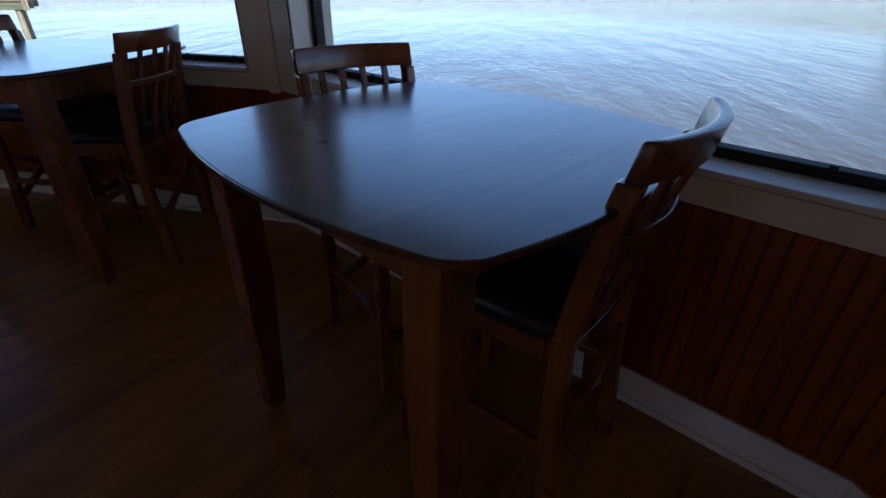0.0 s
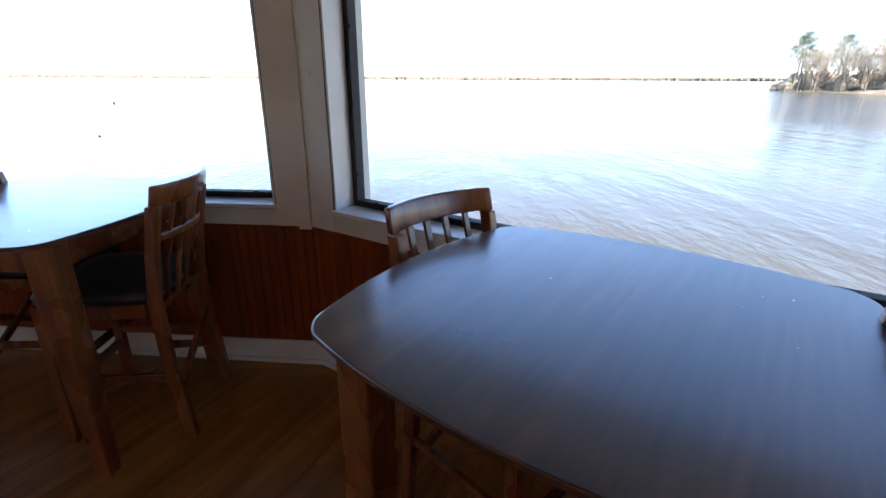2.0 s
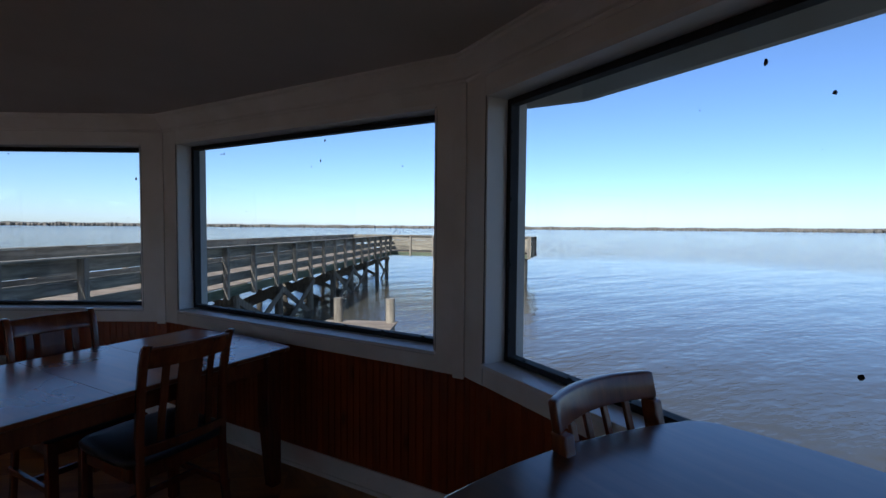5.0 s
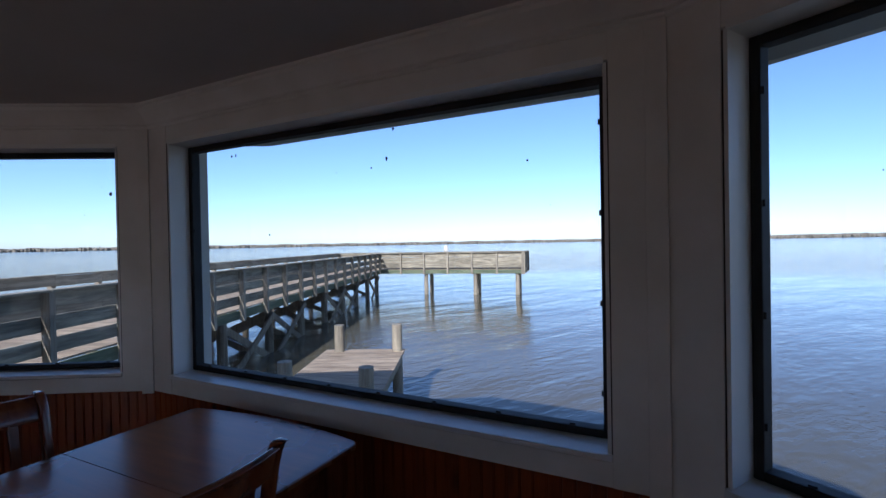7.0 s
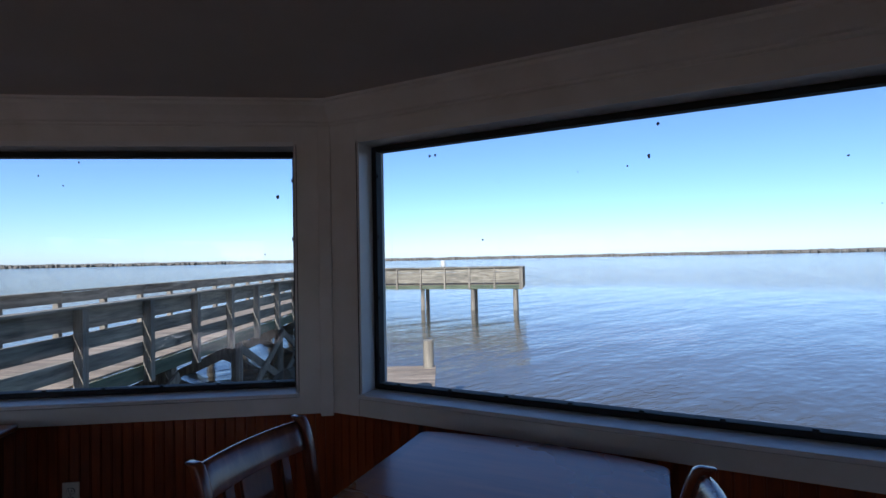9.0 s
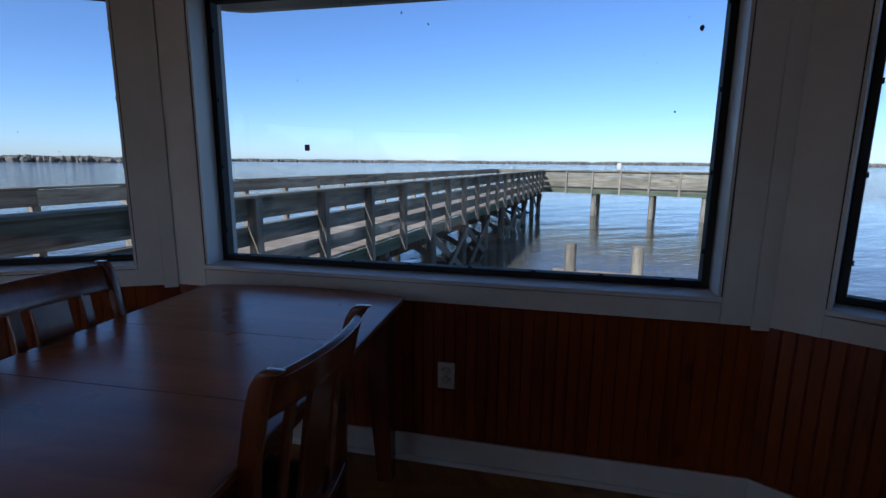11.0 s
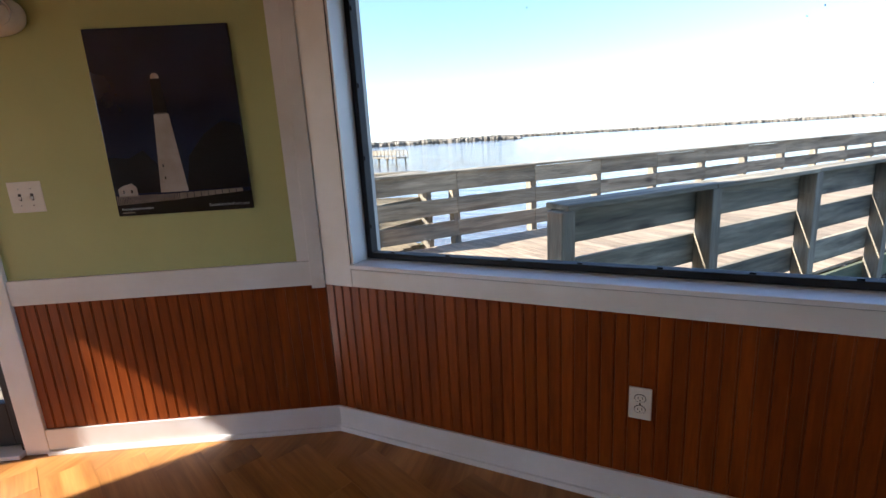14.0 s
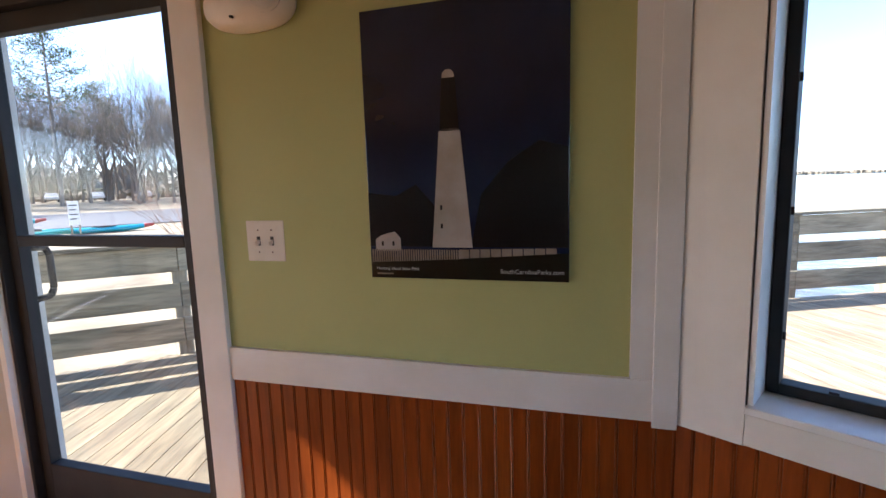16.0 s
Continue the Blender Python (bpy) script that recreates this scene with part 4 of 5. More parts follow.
bm = bmesh.new()
rows = []
for i in range(100):
    yaw = 126 + i * 2
    s0 = float(np.interp(yaw, [p[0] for p in SHORE], [p[1] for p in SHORE]))
    ds = [s0 * 0.97, s0 * 1.02, s0 * 1.1] + [d for d in (14, 20, 30, 45, 75, 150, 300, 900, 3000)]
    r, last = [], 0.0
    for d in ds:
        d = max(d, last * 1.01)
        last = d
        r.append(bm.verts.new(polar(yaw, d, WATER - 0.25 if len(r) == 0 else (min(land_z(d), WATER + 0.35 + (d - s0) * 0.05) if s0 > 60 else None))))
    rows.append(r)
for r0, r1 in zip(rows, rows[1:]):
    for i in range(len(r0) - 1):
        bm.faces.new((r0[i], r0[i + 1], r1[i + 1], r1[i]))
tagged(part("ground", bm, M_GROUND, smooth=True), "pale sandy ground with leaf litter rising from the lake", "ground", kind="structure")

# parking road across the view from the door
bm = bmesh.new()
ringsr = []
for yaw in range(140, 200, 4):
    ringsr.append([polar(yaw, d) + Vector((0, 0, 0.03 + dz)) for d, dz in ((33, 0), (33, 0.04), (47, 0.04), (47, 0))])
loft(bm, ringsr)
tagged(part("road", bm, M_ASPHALT), "shaded grey asphalt parking road beyond the shore", "road", kind="structure")


# ---- trees ----
M_BARK = wood("grey_brown_bark", (0.10, 0.085, 0.07), (0.21, 0.18, 0.15), (0.32, 0.28, 0.23), (0.85, 0.95), 2, 4.0, 0.0, 9.0, 0.2, 0.8)
m, n, l, b = material("pine_needles", 0.7)
l.new(ramp(n, l, noise_tex(n, l, coords(n, l), 0.8, 4.0), [(0.3, (0.05, 0.075, 0.03)), (0.7, (0.12, 0.15, 0.065))]), b.inputs["Base Color"])
M_NEEDLE = m
m, n, l, b = material("dry_twigs", 0.9)
l.new(ramp(n, l, noise_tex(n, l, coords(n, l), 1.5, 4.0), [(0.3, (0.22, 0.19, 0.16)), (0.7, (0.38, 0.34, 0.29))]), b.inputs["Base Color"])
M_TWIG = m


def limb(bm, a, d, length, r, depth, rnd, twigs, lift=0.15):
    segs = 3
    p = a.copy()
    for s in range(segs):
        q = p + d * (length / segs)
        tube(bm, p, q, r * (1 - 0.25 * s), r * (1 - 0.25 * (s + 1)), 5 if r > 0.04 else 3)
        if depth > 0 and (s > 0 or depth < 3):
            for _ in range(2):
                nd = (d + Vector((rnd.uniform(-1, 1), rnd.uniform(-1, 1), rnd.uniform(-0.3, 0.8))) * 0.75 + Vector((0, 0, lift))).normalized()
                limb(bm if depth > 1 else twigs, q, nd, length * rnd.uniform(0.45, 0.7), r * 0.45 * (1 - 0.15 * s), depth - 1, rnd, twigs, lift)
        d = (d + Vector((rnd.uniform(-1, 1), rnd.uniform(-1, 1), rnd.uniform(-0.2, 0.5))) * 0.18).normalized()
        p = q


def bare_tree(seed, h):
    rnd = random.Random(seed)
    t = thing("bare_tree", Matrix.Identity(4), "leafless grey winter tree with fine twigs", "tree", "winter trees behind the shore")
    tr, tw = bmesh.new(), bmesh.new()
    tube(tr, Vector((0, 0, -0.3)), Vector((0.1, 0.05, h * 0.4)), h * 0.016, h * 0.011, 8)
    for i in range(11):
        z = h * (0.16 + 0.024 * i)
        a = rnd.uniform(0, 6.28)
        limb(tr, Vector((0.05, 0.02, z)), Vector((math.cos(a) * 0.6, math.sin(a) * 0.6, 1.0)).normalized(), h * rnd.uniform(0.35, 0.55), h * 0.007, 3, rnd, tw)
    part("trunk", tr, M_BARK, t)
    part("crown", tw, M_TWIG, t, "fine bare grey twigs")
    return t


def pine_tree(seed, h):
    rnd = random.Random(seed)
    t = thing("pine_tree", Matrix.Identity(4), "tall pine with bare trunk and flat green crown", "tree", "pines behind the shore")
    tr, cr = bmesh.new(), bmesh.new()
    tube(tr, Vector((0, 0, -0.3)), Vector((0.2, 0.1, h * 0.95)), h * 0.014, h * 0.004, 8)
    for i in range(26):
        f = 0.55 + 0.45 * (i / 26)
        a = i * 2.4 + rnd.uniform(-0.3, 0.3)
        L = h * 0.24 * (1.15 - f) * rnd.uniform(0.8, 1.6) + 0.7
        p0 = Vector((0.2 * f, 0.1 * f, h * f))
        p1 = p0 + Vector((math.cos(a) * L, math.sin(a) * L, L * rnd.uniform(0.0, 0.35)))
        tube(tr, p0, p1, 0.06, 0.02, 4)
        for j in range(5):
            c = p0.lerp(p1, 0.45 + 0.14 * j) + Vector((rnd.uniform(-0.4, 0.4), rnd.uniform(-0.4, 0.4), rnd.uniform(-0.1, 0.35)))
            for _ in range(26):
                d = Vector((rnd.gauss(0, 0.5), rnd.gauss(0, 0.5), rnd.gauss(0, 0.28)))
                u = Vector((rnd.uniform(-1, 1), rnd.uniform(-1, 1), rnd.uniform(-0.2, 1))).normalized() * 0.30
                w = u.orthogonal().normalized() * 0.05
                q = c + d
                cr.faces.new([cr.verts.new(q - w), cr.verts.new(q + w), cr.verts.new(q + u)])
    part("trunk", tr, M_BARK, t)
    part("crown", cr, M_NEEDLE, t, "clumped dark green needles")
    return t


rnd = random.Random(12)
bares = [bare_tree(3, 11.5), bare_tree(4, 10), bare_tree(5, 13)]
pines = [pine_tree(6, 17), pine_tree(7, 14)]
spots = []
for i in range(110):
    spots.append((143 + (i * 0.83 + rnd.uniform(-0.4, 0.4)) % 46, rnd.uniform(62, 120)))
used_b, used_p = [False] * 3, [False] * 2
for i, (yaw, d) in enumerate(spots):
    kind = 'p' if i % 6 == 1 else 'b'
    src = pines[i // 6 % 2] if kind == 'p' else bares[i % 3]
    p = polar(yaw, d)
    mt = pose(p.x, p.y, p.z, 0, 0, rnd.uniform(0, 360)) @ Matrix.Scale(rnd.uniform(0.92, 1.25), 4)
    flags = used_p if kind == 'p' else used_b
    ix = i // 6 % 2 if kind == 'p' else i % 3
    if not flags[ix]:
        src.matrix_world = mt
        flags[ix] = True
    else:
        copy_thing(src, mt)
for i in range(90):
    a_ = radians(305 + (i * 0.47) % 17.2)
    d_ = rnd.uniform(184, 215)
    p = Vector((-math.sin(a_) * d_, math.cos(a_) * d_))
    mt = pose(p.x, p.y, WATER + 0.4, 0, 0, rnd.uniform(0, 360))
    cp = copy_thing(pines[i % 2] if i % 6 == 0 else bares[i % 3], mt)
    cp.scale = (1.1, 1.1, 0.95)
# undergrowth and distant woods behind them
shore("brush", 136, 200, 112, 2.6, 31, "tangled grey green brush under the trees", 0.7, 0.2, 0.3)
shore("woodland", 132, 215, 165, 11, 21, "grey green winter woodland behind the parking road", 0.6, 0.3, 0.4)


# rusty bare bush on the bank
m, n, l, b = material("rusty_twigs", 0.9)
l.new(ramp(n, l, noise_tex(n, l, coords(n, l), 2.5, 4.0), [(0.3, (0.20, 0.10, 0.06)), (0.7, (0.36, 0.22, 0.15))]), b.inputs["Base Color"])
M_RUST = m
bush_rnd = random.Random(51)
bp = polar(157.2, 23)
bush = thing("bush", pose(bp.x, bp.y, bp.z), "rusty brown leafless bush on the sandy bank", "bush")
stems, twigs = bmesh.new(), bmesh.new()
for i in range(14):
    a = bush_rnd.uniform(0, 6.28)
    limb(stems, Vector((0.3 * math.cos(a), 0.3 * math.sin(a), -0.1)), Vector((math.cos(a) * 0.8, math.sin(a) * 0.8, 1.0)).normalized(), bush_rnd.uniform(1.3, 2.1), 0.022, 3, bush_rnd, twigs, 0.02)
part("stems", stems, M_RUST, bush)
part("twigs", twigs, M_RUST, bush, "fine rusty twigs")


# ---- boats, sign and cars by the shore ----
def kayak(m, mat, label, tip=None, rack=False):
    k = thing("kayak", m, label, "kayak", "kayaks on the bank")
    bm = bmesh.new()
    rings = []
    for i in range(15):
        f = i / 7 - 1
        w = 0.36 * (1 - abs(f) ** 2.2) + 0.012
        rise = 0.12 * abs(f) ** 3
        rings.append([Vector((f * 2.3, w * math.cos(a), 0.17 + rise + (0.17 if math.sin(a) < 0 else 0.13) * math.sin(a) * (1 - 0.6 * abs(f) ** 4))) for a in [2 * math.pi * j / 12 for j in range(12)]])
    loft(bm, rings)
    part("hull", bm, mat, k, "", smooth=True)
    bm = bmesh.new()
    seg = 14
    loft(bm, [[Vector((0.1 + 0.55 * r * math.cos(2 * math.pi * i / seg), 0.25 * r * math.sin(2 * math.pi * i / seg), z)) for i in range(seg)] for r, z in ((1.0, 0.27), (1.04, 0.325), (0.88, 0.33), (0.82, 0.26))])
    part("cockpit_rim", bm, M_BLACK, k, "black cockpit rim", smooth=True)
    if tip:
        bm = bmesh.new()
        rings = []
        for i in range(5):
            f = 0.8 + 0.205 * i / 4
            w = 0.36 * (1 - min(f, 1.0) ** 2.2) + 0.02
            rise = 0.12 * f ** 3
            rings.append([Vector((f * 2.3, w * math.cos(a), 0.17 + rise + (0.18 if math.sin(a) < 0 else 0.14) * math.sin(a) * (1 - 0.6 * f ** 4))) for a in [2 * math.pi * j / 12 for j in range(12)]])
        loft(bm, rings)
        part("tip", bm, tip, k, "red end", smooth=True)
    if rack:
        for x in (-1.2, 1.2):
            part("stand", box(bmesh.new(), x - 0.05, x + 0.05, -0.3, 0.3, -0.6, 0.04), M_RAIL, k, "weathered timber stand")
    return k


M_TEAL = painted("turquoise_plastic_hull", (0.02, 0.36, 0.44), (0.25, 0.4), 0.15, 4.0)
M_REDBOAT = painted("red_plastic_hull", (0.42, 0.04, 0.03), (0.25, 0.4), 0.15, 4.0)
M_GREENBOAT = painted("sea_green_plastic_hull", (0.03, 0.3, 0.24), (0.25, 0.4), 0.15, 4.0)
M_BLUEBOAT = painted("blue_plastic_hull", (0.03, 0.2, 0.5), (0.25, 0.4), 0.15, 4.0)


def lay(yaw, d, turn, up=0.0):
    p = polar(yaw, d)
    return pose(p.x, p.y, p.z + up, 0, 0, turn)


kayak(lay(164.6, 29.5, 167), M_TEAL, "turquoise plastic kayak with a red tip lying on the sandy bank", M_REDBOAT)
kayak(lay(171.3, 28.8, 174), M_GREENBOAT, "sea green plastic kayak lying on the sandy bank")
kayak(lay(172.6, 33.5, 170, 0.28), M_TEAL, "turquoise kayak with a red tip propped on a low rack", M_REDBOAT, True)
kayak(lay(173.4, 38.5, 171, 0.45), M_BLUEBOAT, "blue plastic kayak propped on a low rack", None, True)

sign = thing("notice_board", lay(166.6, 26.5, 160), "white notice board on two thin posts", "sign")
part("panel", box(bmesh.new(), -0.2, 0.2, -0.012, 0.012, 0.7, 1.75), M_WHITE, sign, "white panel with unreadable lines", 0.004)
for x in (-0.15, 0.15):
    part("post", box(bmesh.new(), x - 0.035, x + 0.035, 0.012, 0.08, -0.3, 1.3), M_POST, sign)
for i in range(4):
    part("text_line", box(bmesh.new(), -0.15, 0.14 - 0.05 * (i % 2), -0.015, -0.012, 1.55 - i * 0.2, 1.6 - i * 0.2), M_SLOT, sign)


def car(m, mat, label):
    c = thing("parked_car", m, label, "car", "cars parked under the trees")
    bm = bmesh.new()
    prof = [(-2.1, 0.45), (-2.15, 0.8), (-1.5, 0.92), (-0.9, 1.4), (0.7, 1.42), (1.35, 0.95), (2.1, 0.82), (2.15, 0.45)]
    loft(bm, [[Vector((x, y * (0.8 if z > 1.2 else 1), z)) for x, z in prof] for y in (-0.85, 0.85)])
    part("body", bm, mat, c, "", 0.06)
    for s in (-1, 1):
        bm = bmesh.new()
        loft(bm, [[Vector((x, s * (0.80 if z < 1 else 0.72) + s * dy, z)) for x, z in ((-0.95, 0.98), (-0.75, 1.32), (0.6, 1.34), (1.05, 0.98))] for dy in (0.0, 0.05)])
        part("side_window", bm, M_BLACK, c, "dark side glass")
        for x in (-1.3, 1.3):
            w = part("wheel", tube(bmesh.new(), (x, s * 0.7, 0.32), (x, s * 0.88, 0.32), 0.32, 0.32, 16), M_BLACK, c)
            part("rim", tube(bmesh.new(), (x, s * 0.885, 0.32), (x, s * 0.895, 0.32), 0.19, 0.19, 12), M_CHROME, w)
    return c


M_CAR = painted("silver_car_paint", (0.55, 0.57, 0.6), (0.15, 0.3), 0.08, 3.0)
M_CAR2 = painted("white_car_paint", (0.75, 0.75, 0.74), (0.15, 0.3), 0.08, 3.0)
car(lay(164.5, 92, 75), M_CAR2, "white car parked under the winter trees")
car(lay(168.0, 96, 80), M_CAR, "silver car parked under the winter trees")
car(lay(160.5, 98, 70), M_CAR, "silver car parked far back by the trees")

# far small pier along the side bank
fp = thing("far_pier", pose(-69.9, -33.6, -0.4, 0, 0, 50), "distant grey timber pier with railings along the bank", "pier")
part("deck", box(bmesh.new(), -16, 6, -1, 1, -0.45, -0.3), M_RAIL, fp)
for i in range(16):
    for y in (-1, 1):
        piece("post", post_mesh, fp, pose(-16 + i * 1.46, y, -0.15))
for y in (-1, 1):
    for z in (0.1, 0.4, 0.68):
        part("rail_board", box(bmesh.new(), -16, 6, y - 0.02, y + 0.02, z - 0.06, z + 0.06), M_RAIL, fp)
for i in range(7):
    for y in (-0.8, 0.8):
        piece("pile", pile, fp, pose(-15 + i * 3.4, y, -0.28))

# rocks on the near point
M_ROCK = painted("pale_rip_rap", (0.42, 0.38, 0.33), (0.8, 0.95), 0.5, 3.0, 0.5)
rnd = random.Random(77)
for i in range(26):
    f_ = rnd.random()
    p = Vector((23.8 + 6 * f_ + rnd.uniform(0, 1.5), 17.5 + 7 * f_ + rnd.uniform(-1.5, 0.4), 0))
    bm = bmesh.new()
    bmesh.ops.create_icosphere(bm, subdivisions=1, radius=1)
    sx, sy, sz = rnd.uniform(0.25, 0.6), rnd.uniform(0.25, 0.5), rnd.uniform(0.2, 0.4)
    for v_ in bm.verts:
        k_ = rnd.uniform(0.75, 1.15)
        v_.co = Vector((v_.co.x * sx * k_, v_.co.y * sy * k_, v_.co.z * sz * k_))
    r_ = part("shore_rock", bm, M_ROCK)
    r_.location = (p.x, p.y, WATER + rnd.uniform(-0.05, 0.3))
    tagged(r_, "pale angular rock at the water's edge", "rock", "rip-rap rocks on the bank")

# ---- things on the walls ----
U = lambda u: W6 + u


def wall_thing(name, k, x, z, label, category, group=""):
    return thing(name, side_pose(k) @ pose(x, 0, z), label, category, group)


# poster: a night view of a lighthouse on a thin panel
po = wall_thing("poster", 6, U(-0.537), 1.45, "unframed dark night photograph of a white lighthouse, on panel", "poster")
m, n, l, b = material("night_sky_print", 0.07)
v = coords(n, l)
base = ramp(n, l, noise_tex(n, l, v, 2.2, 5.0), [(0.3, (0.005, 0.007, 0.016)), (0.6, (0.010, 0.016, 0.044)), (0.8, (0.018, 0.026, 0.062))])
l.new(base, b.inputs["Base Color"])
M_NIGHT = m
M_LIGHTHOUSE = painted("pale_print", (0.42, 0.38, 0.34), (0.18, 0.22), 0.25, 9.0, 0.0)
M_DIMPRINT = painted("black_print", (0.006, 0.006, 0.008), (0.18, 0.22), 0.3, 9.0, 0.0)
M_FENCEPRINT = painted("fence_print", (0.26, 0.22, 0.18), (0.18, 0.22), 0.3, 20.0, 0.0)
M_LAWN = painted("dark_lawn_print", (0.012, 0.013, 0.009), (0.18, 0.22), 0.5, 20.0, 0.0)
PW, PH = 0.273, 0.36
part("panel", box(bmesh.new(), -PW, PW, -0.018, -0.001, -PH, PH), M_NIGHT, po, "", 0.002)


def flat(name, pts, mat, lift, parent=po, label=""):
    bm = bmesh.new()
    loft(bm, [[Vector((x, -0.018 - lift, z)) for x, z in pts], [Vector((x, -0.018 - lift + 0.0006, z)) for x, z in pts]])
    return part(name, bm, mat, parent, label)


flat("lawn", [(-PW + 0.001, -PH + 0.001), (PW - 0.001, -PH + 0.001), (PW - 0.001, -0.285), (-PW + 0.001, -0.30)], M_LAWN, 0.0007)
flat("tree_shape", [(-PW + 0.002, -0.27), (-0.05, -0.27), (-0.07, -0.17), (-0.13, -0.10), (-0.19, -0.13), (-PW + 0.002, -0.12)], M_DIMPRINT, 0.0007)
flat("tree_shape", [(0.02, -0.27), (PW - 0.002, -0.27), (PW - 0.002, -0.02), (0.2, 0.0), (0.12, -0.05), (0.05, -0.13)], M_DIMPRINT, 0.0007)
tx = -0.032
flat("tower", [(tx - 0.056, -0.272), (tx + 0.056, -0.272), (tx + 0.029, 0.035), (tx + 0.02, 0.042), (tx - 0.02, 0.042), (tx - 0.029, 0.035)], M_LIGHTHOUSE, 0.0014, label="white lower tower")
flat("lantern", [(tx - 0.026, 0.036), (tx + 0.026, 0.036), (tx + 0.018, 0.17), (tx - 0.018, 0.17)], M_DIMPRINT, 0.0014)
flat("dome", [(tx - 0.017, 0.17), (tx + 0.017, 0.17), (tx + 0.015, 0.182), (tx + 0.007, 0.19), (tx - 0.007, 0.19), (tx - 0.015, 0.182)], M_LIGHTHOUSE, 0.0016)
for z in (-0.22, -0.17):
    flat("tower_window", [(tx - 0.03, z), (tx - 0.025, z), (tx - 0.025, z + 0.012), (tx - 0.03, z + 0.012)], M_DIMPRINT, 0.0022)
flat("cottage", [(-0.255, -0.282), (-0.18, -0.282), (-0.18, -0.247), (-0.197, -0.228), (-0.237, -0.238), (-0.255, -0.25)], M_LIGHTHOUSE, 0.0014)
for x in (-0.237, -0.205):
    flat("cottage_window", [(x, -0.268), (x + 0.006, -0.268), (x + 0.006, -0.255), (x, -0.255)], M_DIMPRINT, 0.0022)
for i in range(38):
    x = -PW + 0.006 + i * 0.0068
    flat("fence_picket", [(x, -0.315 + 0.0003 * i), (x + 0.0042, -0.315 + 0.0003 * i), (x + 0.0042, -0.278), (x, -0.278)], M_FENCEPRINT, 0.0022)
for i in range(9):
    x = -0.012 + i * 0.0285
    flat("fence_panel", [(x, -0.302 + 0.0018 * i), (x + 0.026, -0.301 + 0.0018 * i), (x + 0.026, -0.277 + 0.0006 * i), (x, -0.277 + 0.0006 * i)], M_FENCEPRINT, 0.0022)
M_INK = painted("white_ink", (0.5, 0.5, 0.5), (0.2, 0.25), 0.05, 9.0, 0.0)


def lettering(name, text, size, x, z, align, parent):
    cu = bpy.data.curves.new(name, 'FONT')
    cu.body, cu.size, cu.align_x, cu.extrude = text, size, align, 0.0003
    cu.materials.append(M_INK)
    ob = new(name, cu)
    ob.parent = parent
    ob.matrix_local = pose(x, -0.0205, z, 90, 0, 0)
    return ob


lettering("title_text", "Hunting Island State Park", 0.0125, -0.255, -0.336, 'LEFT', po)
lettering("web_text", "SouthCarolinaParks.com", 0.0165, 0.262, -0.34, 'RIGHT', po)
flat("credit_line", [(-0.254, -0.349), (-0.205, -0.349), (-0.205, -0.345), (-0.254, -0.345)], M_FENCEPRINT, 0.0022)

# light switch with two toggles
sw = wall_thing("light_switch", 6, U(-1.166), 1.192, "ivory double toggle light switch plate on green wall", "switch")
part("plate", box(bmesh.new(), -0.067, 0.067, -0.007, 0, -0.063, 0.063), M_PLASTIC, sw, "", 0.003)
for x in (-0.024, 0.024):
    part("toggle", beam(bmesh.new(), (x, -0.004, 0.0), (x, -0.022, -0.010), 0.009, 0.011), M_PLASTIC, sw, "", 0.002)
    part("toggle_slot", box(bmesh.new(), x - 0.006, x + 0.006, -0.0076, -0.006, -0.014, 0.014), M_SLOT, sw)
    for z in (-0.034, 0.034):
        part("screw", tube(bmesh.new(), (x, -0.006, z), (x, -0.0085, z), 0.0032, 0.0028, 8), M_CHROME, sw)


def outlet(k, x, z):
    o = wall_thing("power_outlet", k, x, z, "ivory double power outlet on the beadboard", "outlet", "power outlets under the windows")
    part("plate", box(bmesh.new(), -0.036, 0.036, -0.0195, -0.0135, -0.058, 0.058), M_PLASTIC, o, "", 0.003)
    for s in (-1, 1):
        bm = bmesh.new()
        ring = [(0.0165 * math.cos(a), 0.0135 * math.sin(a)) for a in [2 * math.pi * i / 16 for i in range(16)]]
        loft(bm, [[Vector((px, y, s * 0.02 + pz)) for px, pz in ring] for y in (-0.019, -0.022)])
        gap = bmesh.new()
        loft(gap, [[Vector((px * 1.12, y, s * 0.02 + pz * 1.14)) for px, pz in ring] for y in (-0.019, -0.0199)])
        part("socket_gap", gap, M_SLOT, o)
        soc = part("socket", bm, M_PLASTIC, o)
        for px in (-0.0065, 0.0065):
            part("slot", box(bmesh.new(), px - 0.0012, px + 0.0012, -0.0226, -0.021, s * 0.02 - 0.002, s * 0.02 + 0.006), M_SLOT, soc)
        part("slot", tube(bmesh.new(), (0, -0.021, s * 0.02 - 0.0075), (0, -0.0226, s * 0.02 - 0.0075), 0.0024, 0.0024, 8), M_SLOT, soc)
    part("screw", tube(bmesh.new(), (0, -0.019, 0), (0, -0.0215, 0), 0.003, 0.0026, 8), M_CHROME, o)


outlet(5, 1.289, 0.425)
outlet(4, 1.257, 0.43)

# emergency light
em_ = wall_thing("emergency_light", 6, U(-1.145), 1.868, "cream oval emergency light with two lamp heads", "light")
bm = bmesh.new()
rings = []
for y, r in ((0.0, 0.96), (-0.02, 1.0), (-0.045, 0.95), (-0.065, 0.8), (-0.078, 0.5), (-0.082, 0.15)):
    ring = []
    for i in range(32):
        a = 2 * math.pi * i / 32
        cx, cz = math.cos(a), math.sin(a)
        ring.append(Vector((0.146 * r * math.copysign(abs(cx) ** 0.8, cx), y, 0.073 * r * math.copysign(abs(cz) ** 0.85, cz))))
    rings.append(ring)
loft(bm, rings)
part("housing", bm, M_PLASTIC, em_, "cream plastic housing", smooth=True)
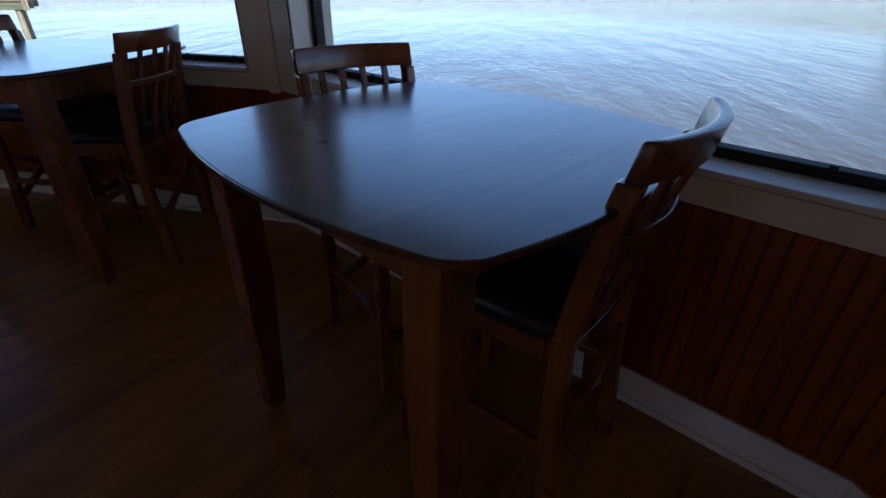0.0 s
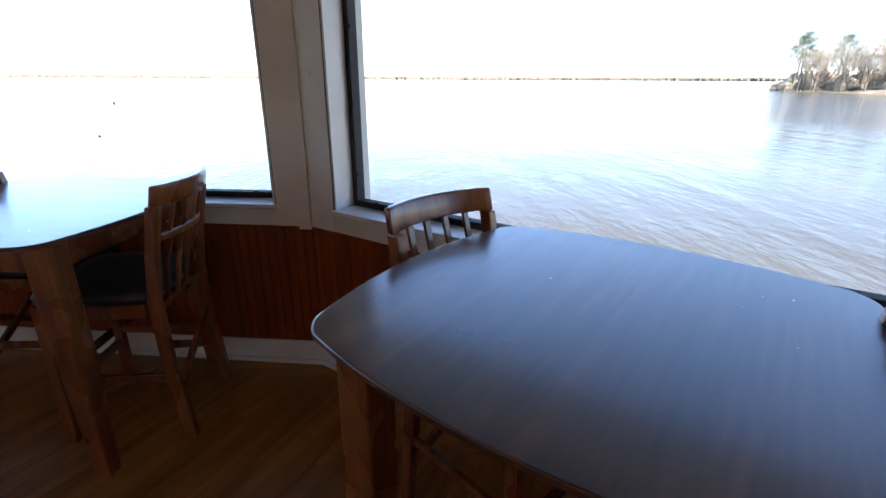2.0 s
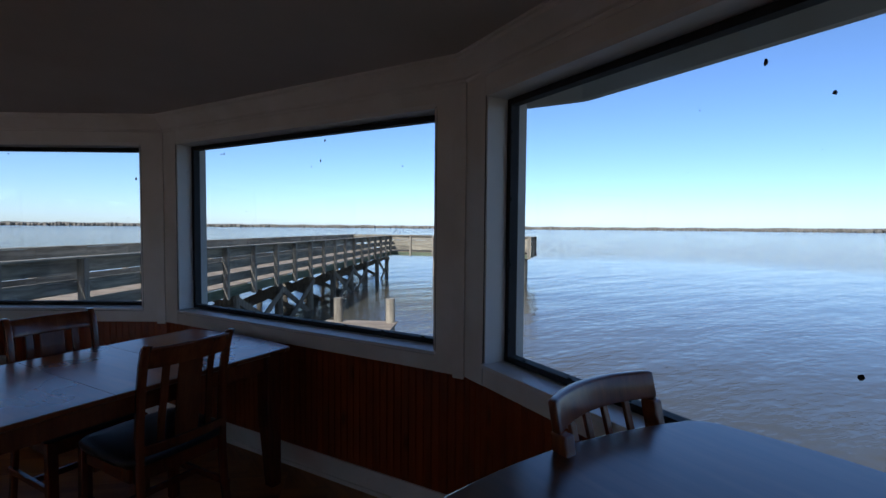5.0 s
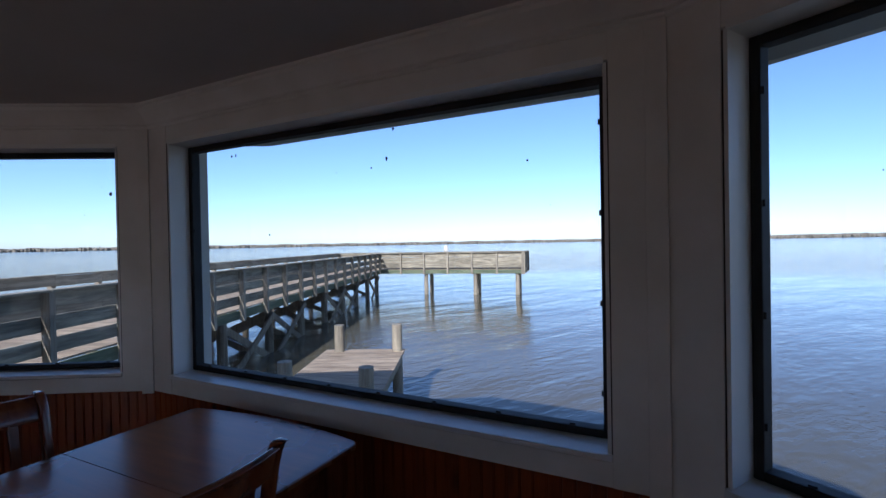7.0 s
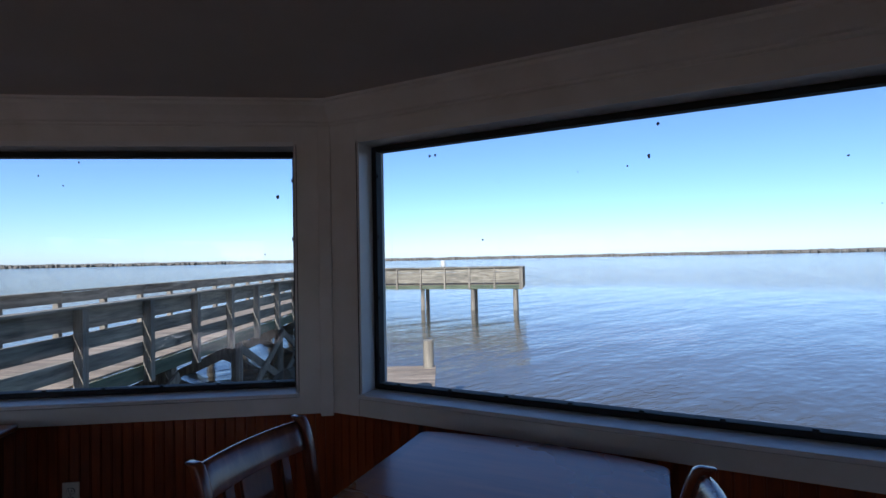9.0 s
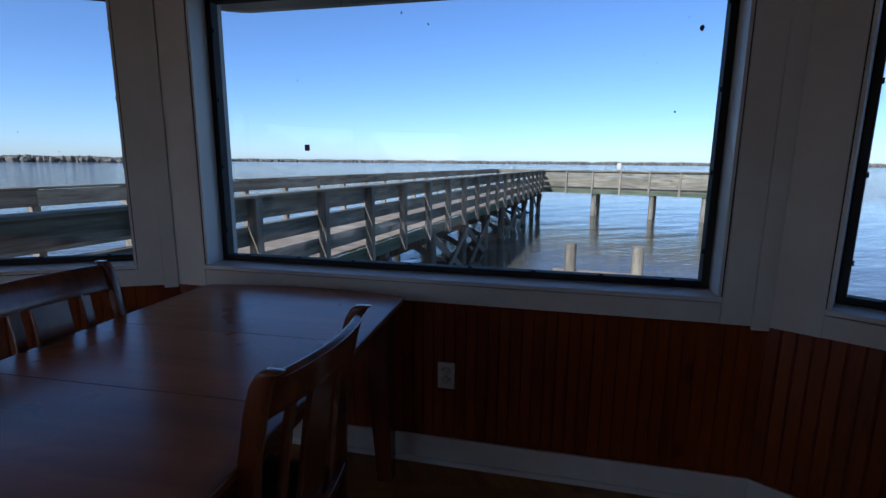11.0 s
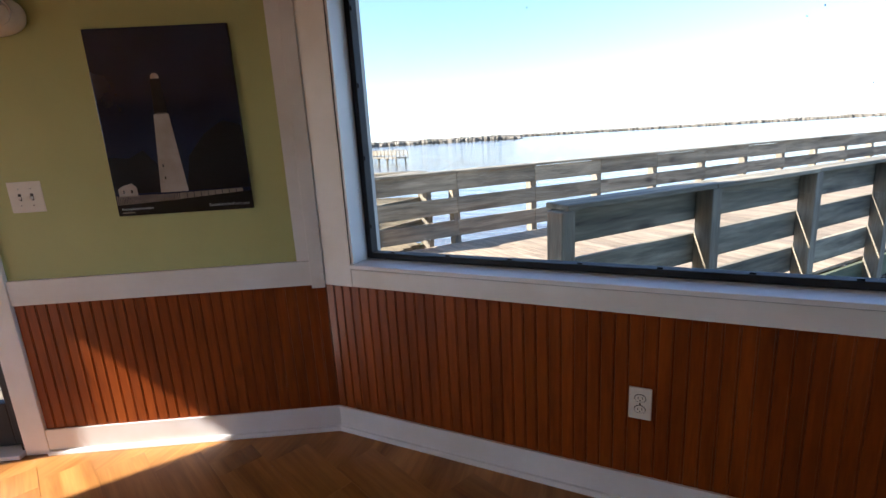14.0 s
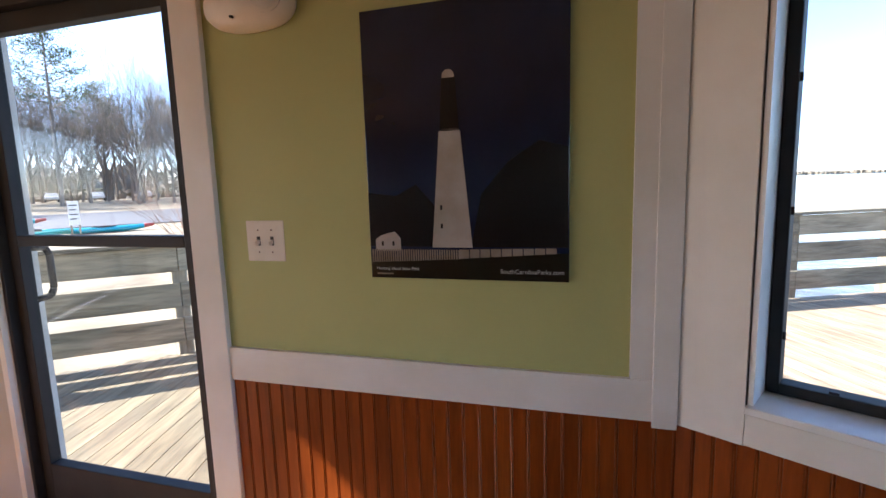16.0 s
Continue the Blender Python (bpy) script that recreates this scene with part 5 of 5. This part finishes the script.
for x in (-0.098, 0.07):
    c0, c1 = Vector((x, -0.02, 0.008)), Vector((x + (0.012 if x > 0 else -0.012), -0.07 if x > 0 else -0.052, 0.004))
    head = part("lamp_head", tube(bmesh.new(), c0, c1, 0.052 if x > 0 else 0.036, 0.048 if x > 0 else 0.032, 20), M_CHROME, em_, "clear lamp head with chrome rim", smooth=False)
    d = (c1 - c0).normalized()
    part("lens", tube(bmesh.new(), c1 + d * 0.001, c1 + d * 0.006, 0.042 if x > 0 else 0.028, 0.036 if x > 0 else 0.022, 20), M_GLASS, head)
    part("bulb", tube(bmesh.new(), c1 + d * 0.0005, c1 + d * 0.0009, 0.032 if x > 0 else 0.02, 0.03 if x > 0 else 0.018, 16), M_CHROME, head)
part("test_button", tube(bmesh.new(), (-0.02, -0.07, -0.045), (-0.02, -0.083, -0.047), 0.004, 0.004, 8), M_SLOT, em_)

# floodlight under the eaves outside side 4
fl = thing("floodlight", side_pose(4) @ pose(0.33, 0.75, 2.30), "grey outdoor floodlight under the eaves", "light")
part("arm", box(bmesh.new(), -0.02, 0.02, -0.02, 0.02, -0.02, 0.07), M_OUTER, fl)
part("lamp_box", box(bmesh.new(), -0.085, 0.085, -0.06, 0.06, -0.09, -0.02), M_OUTER, fl, "", 0.01)
part("lens", box(bmesh.new(), -0.07, 0.07, -0.045, 0.045, -0.094, -0.09), M_JAMB, fl)

# small sticker on the glass of side 4, round mark on the board of side 1
st = part("sticker", box(bmesh.new(), 0.596, 0.618, 0.104, 0.1075, 1.338, 1.364), painted("dark_red_sticker", (0.28, 0.10, 0.09), (0.4, 0.5), 0.4, 60.0))
st.matrix_world = side_pose(4)
tagged(st, "small dark red square sticker on the window glass", "sticker")
kn = part("plug_button", tube(bmesh.new(), (0.065, -0.0175, 1.383), (0.065, -0.0205, 1.383), 0.014, 0.012, 16), M_WHITE)
kn.matrix_world = side_pose(1)
tagged(kn, "round filler plug in the white window board", "plug")

# ---- floor planks ----
fdir = pose(0, 0, 0, 0, 0, 62)
fp_mesh = shared("floor_plank", box(bmesh.new(), 0.0004, 1.2196, 0.0004, 0.1816, FLOOR - 0.006, FLOOR), M_FLOOR)
room = [CENTRE + (corner[k] - CENTRE) * 0.985 for k in range(1, 13)]
finv = fdir.inverted()
rest = bmesh.new()
cells = []
for i in range(-60, 60):
    for j in range(-12, 12):
        x0, y0 = j * 1.22 + (i * 0.43) % 1.22, i * 0.182
        ctr = fdir @ Vector((x0 + 0.61, y0 + 0.09, 0))
        if all(inside(*(fdir @ Vector((x0 + fx, y0 + fy, 0))).xy, room) for fx in (0, 0.61, 1.22) for fy in (0, 0.182)):
            out_ = (ctr.xy - CENTRE).length
            cells.append((-out_, x0, y0))
        else:
            # shorter cut planks along the walls
            xs = [x0 + k_ * 0.061 for k_ in range(21)]
            ok = [inside(*(fdir @ Vector((x_, y0 + fy, 0))).xy, room) for x_ in xs for fy in (0, 0.182)]
            good = [xs[k_] for k_ in range(21) if ok[2 * k_] and ok[2 * k_ + 1]]
            if len(good) > 2:
                cut = box(bmesh.new(), good[0] + 0.001, good[-1] - 0.001, y0 + 0.001, y0 + 0.181, FLOOR - 0.006, FLOOR)
                cut_ob = part("floor_plank", cut, M_FLOOR, floor)
                cut_ob.matrix_local = fdir
cells.sort()
for c_, x0, y0 in cells[:260]:
    piece("floor_plank", fp_mesh, floor, fdir @ pose(x0, y0, 0))
for c_, x0, y0 in cells[260:]:
    box(rest, x0 + 0.001, x0 + 1.219, y0 + 0.001, y0 + 0.181, FLOOR - 0.006, FLOOR)
if cells[260:]:
    ro = part("floor_planks", rest, M_FLOOR, floor)
    ro.matrix_local = fdir
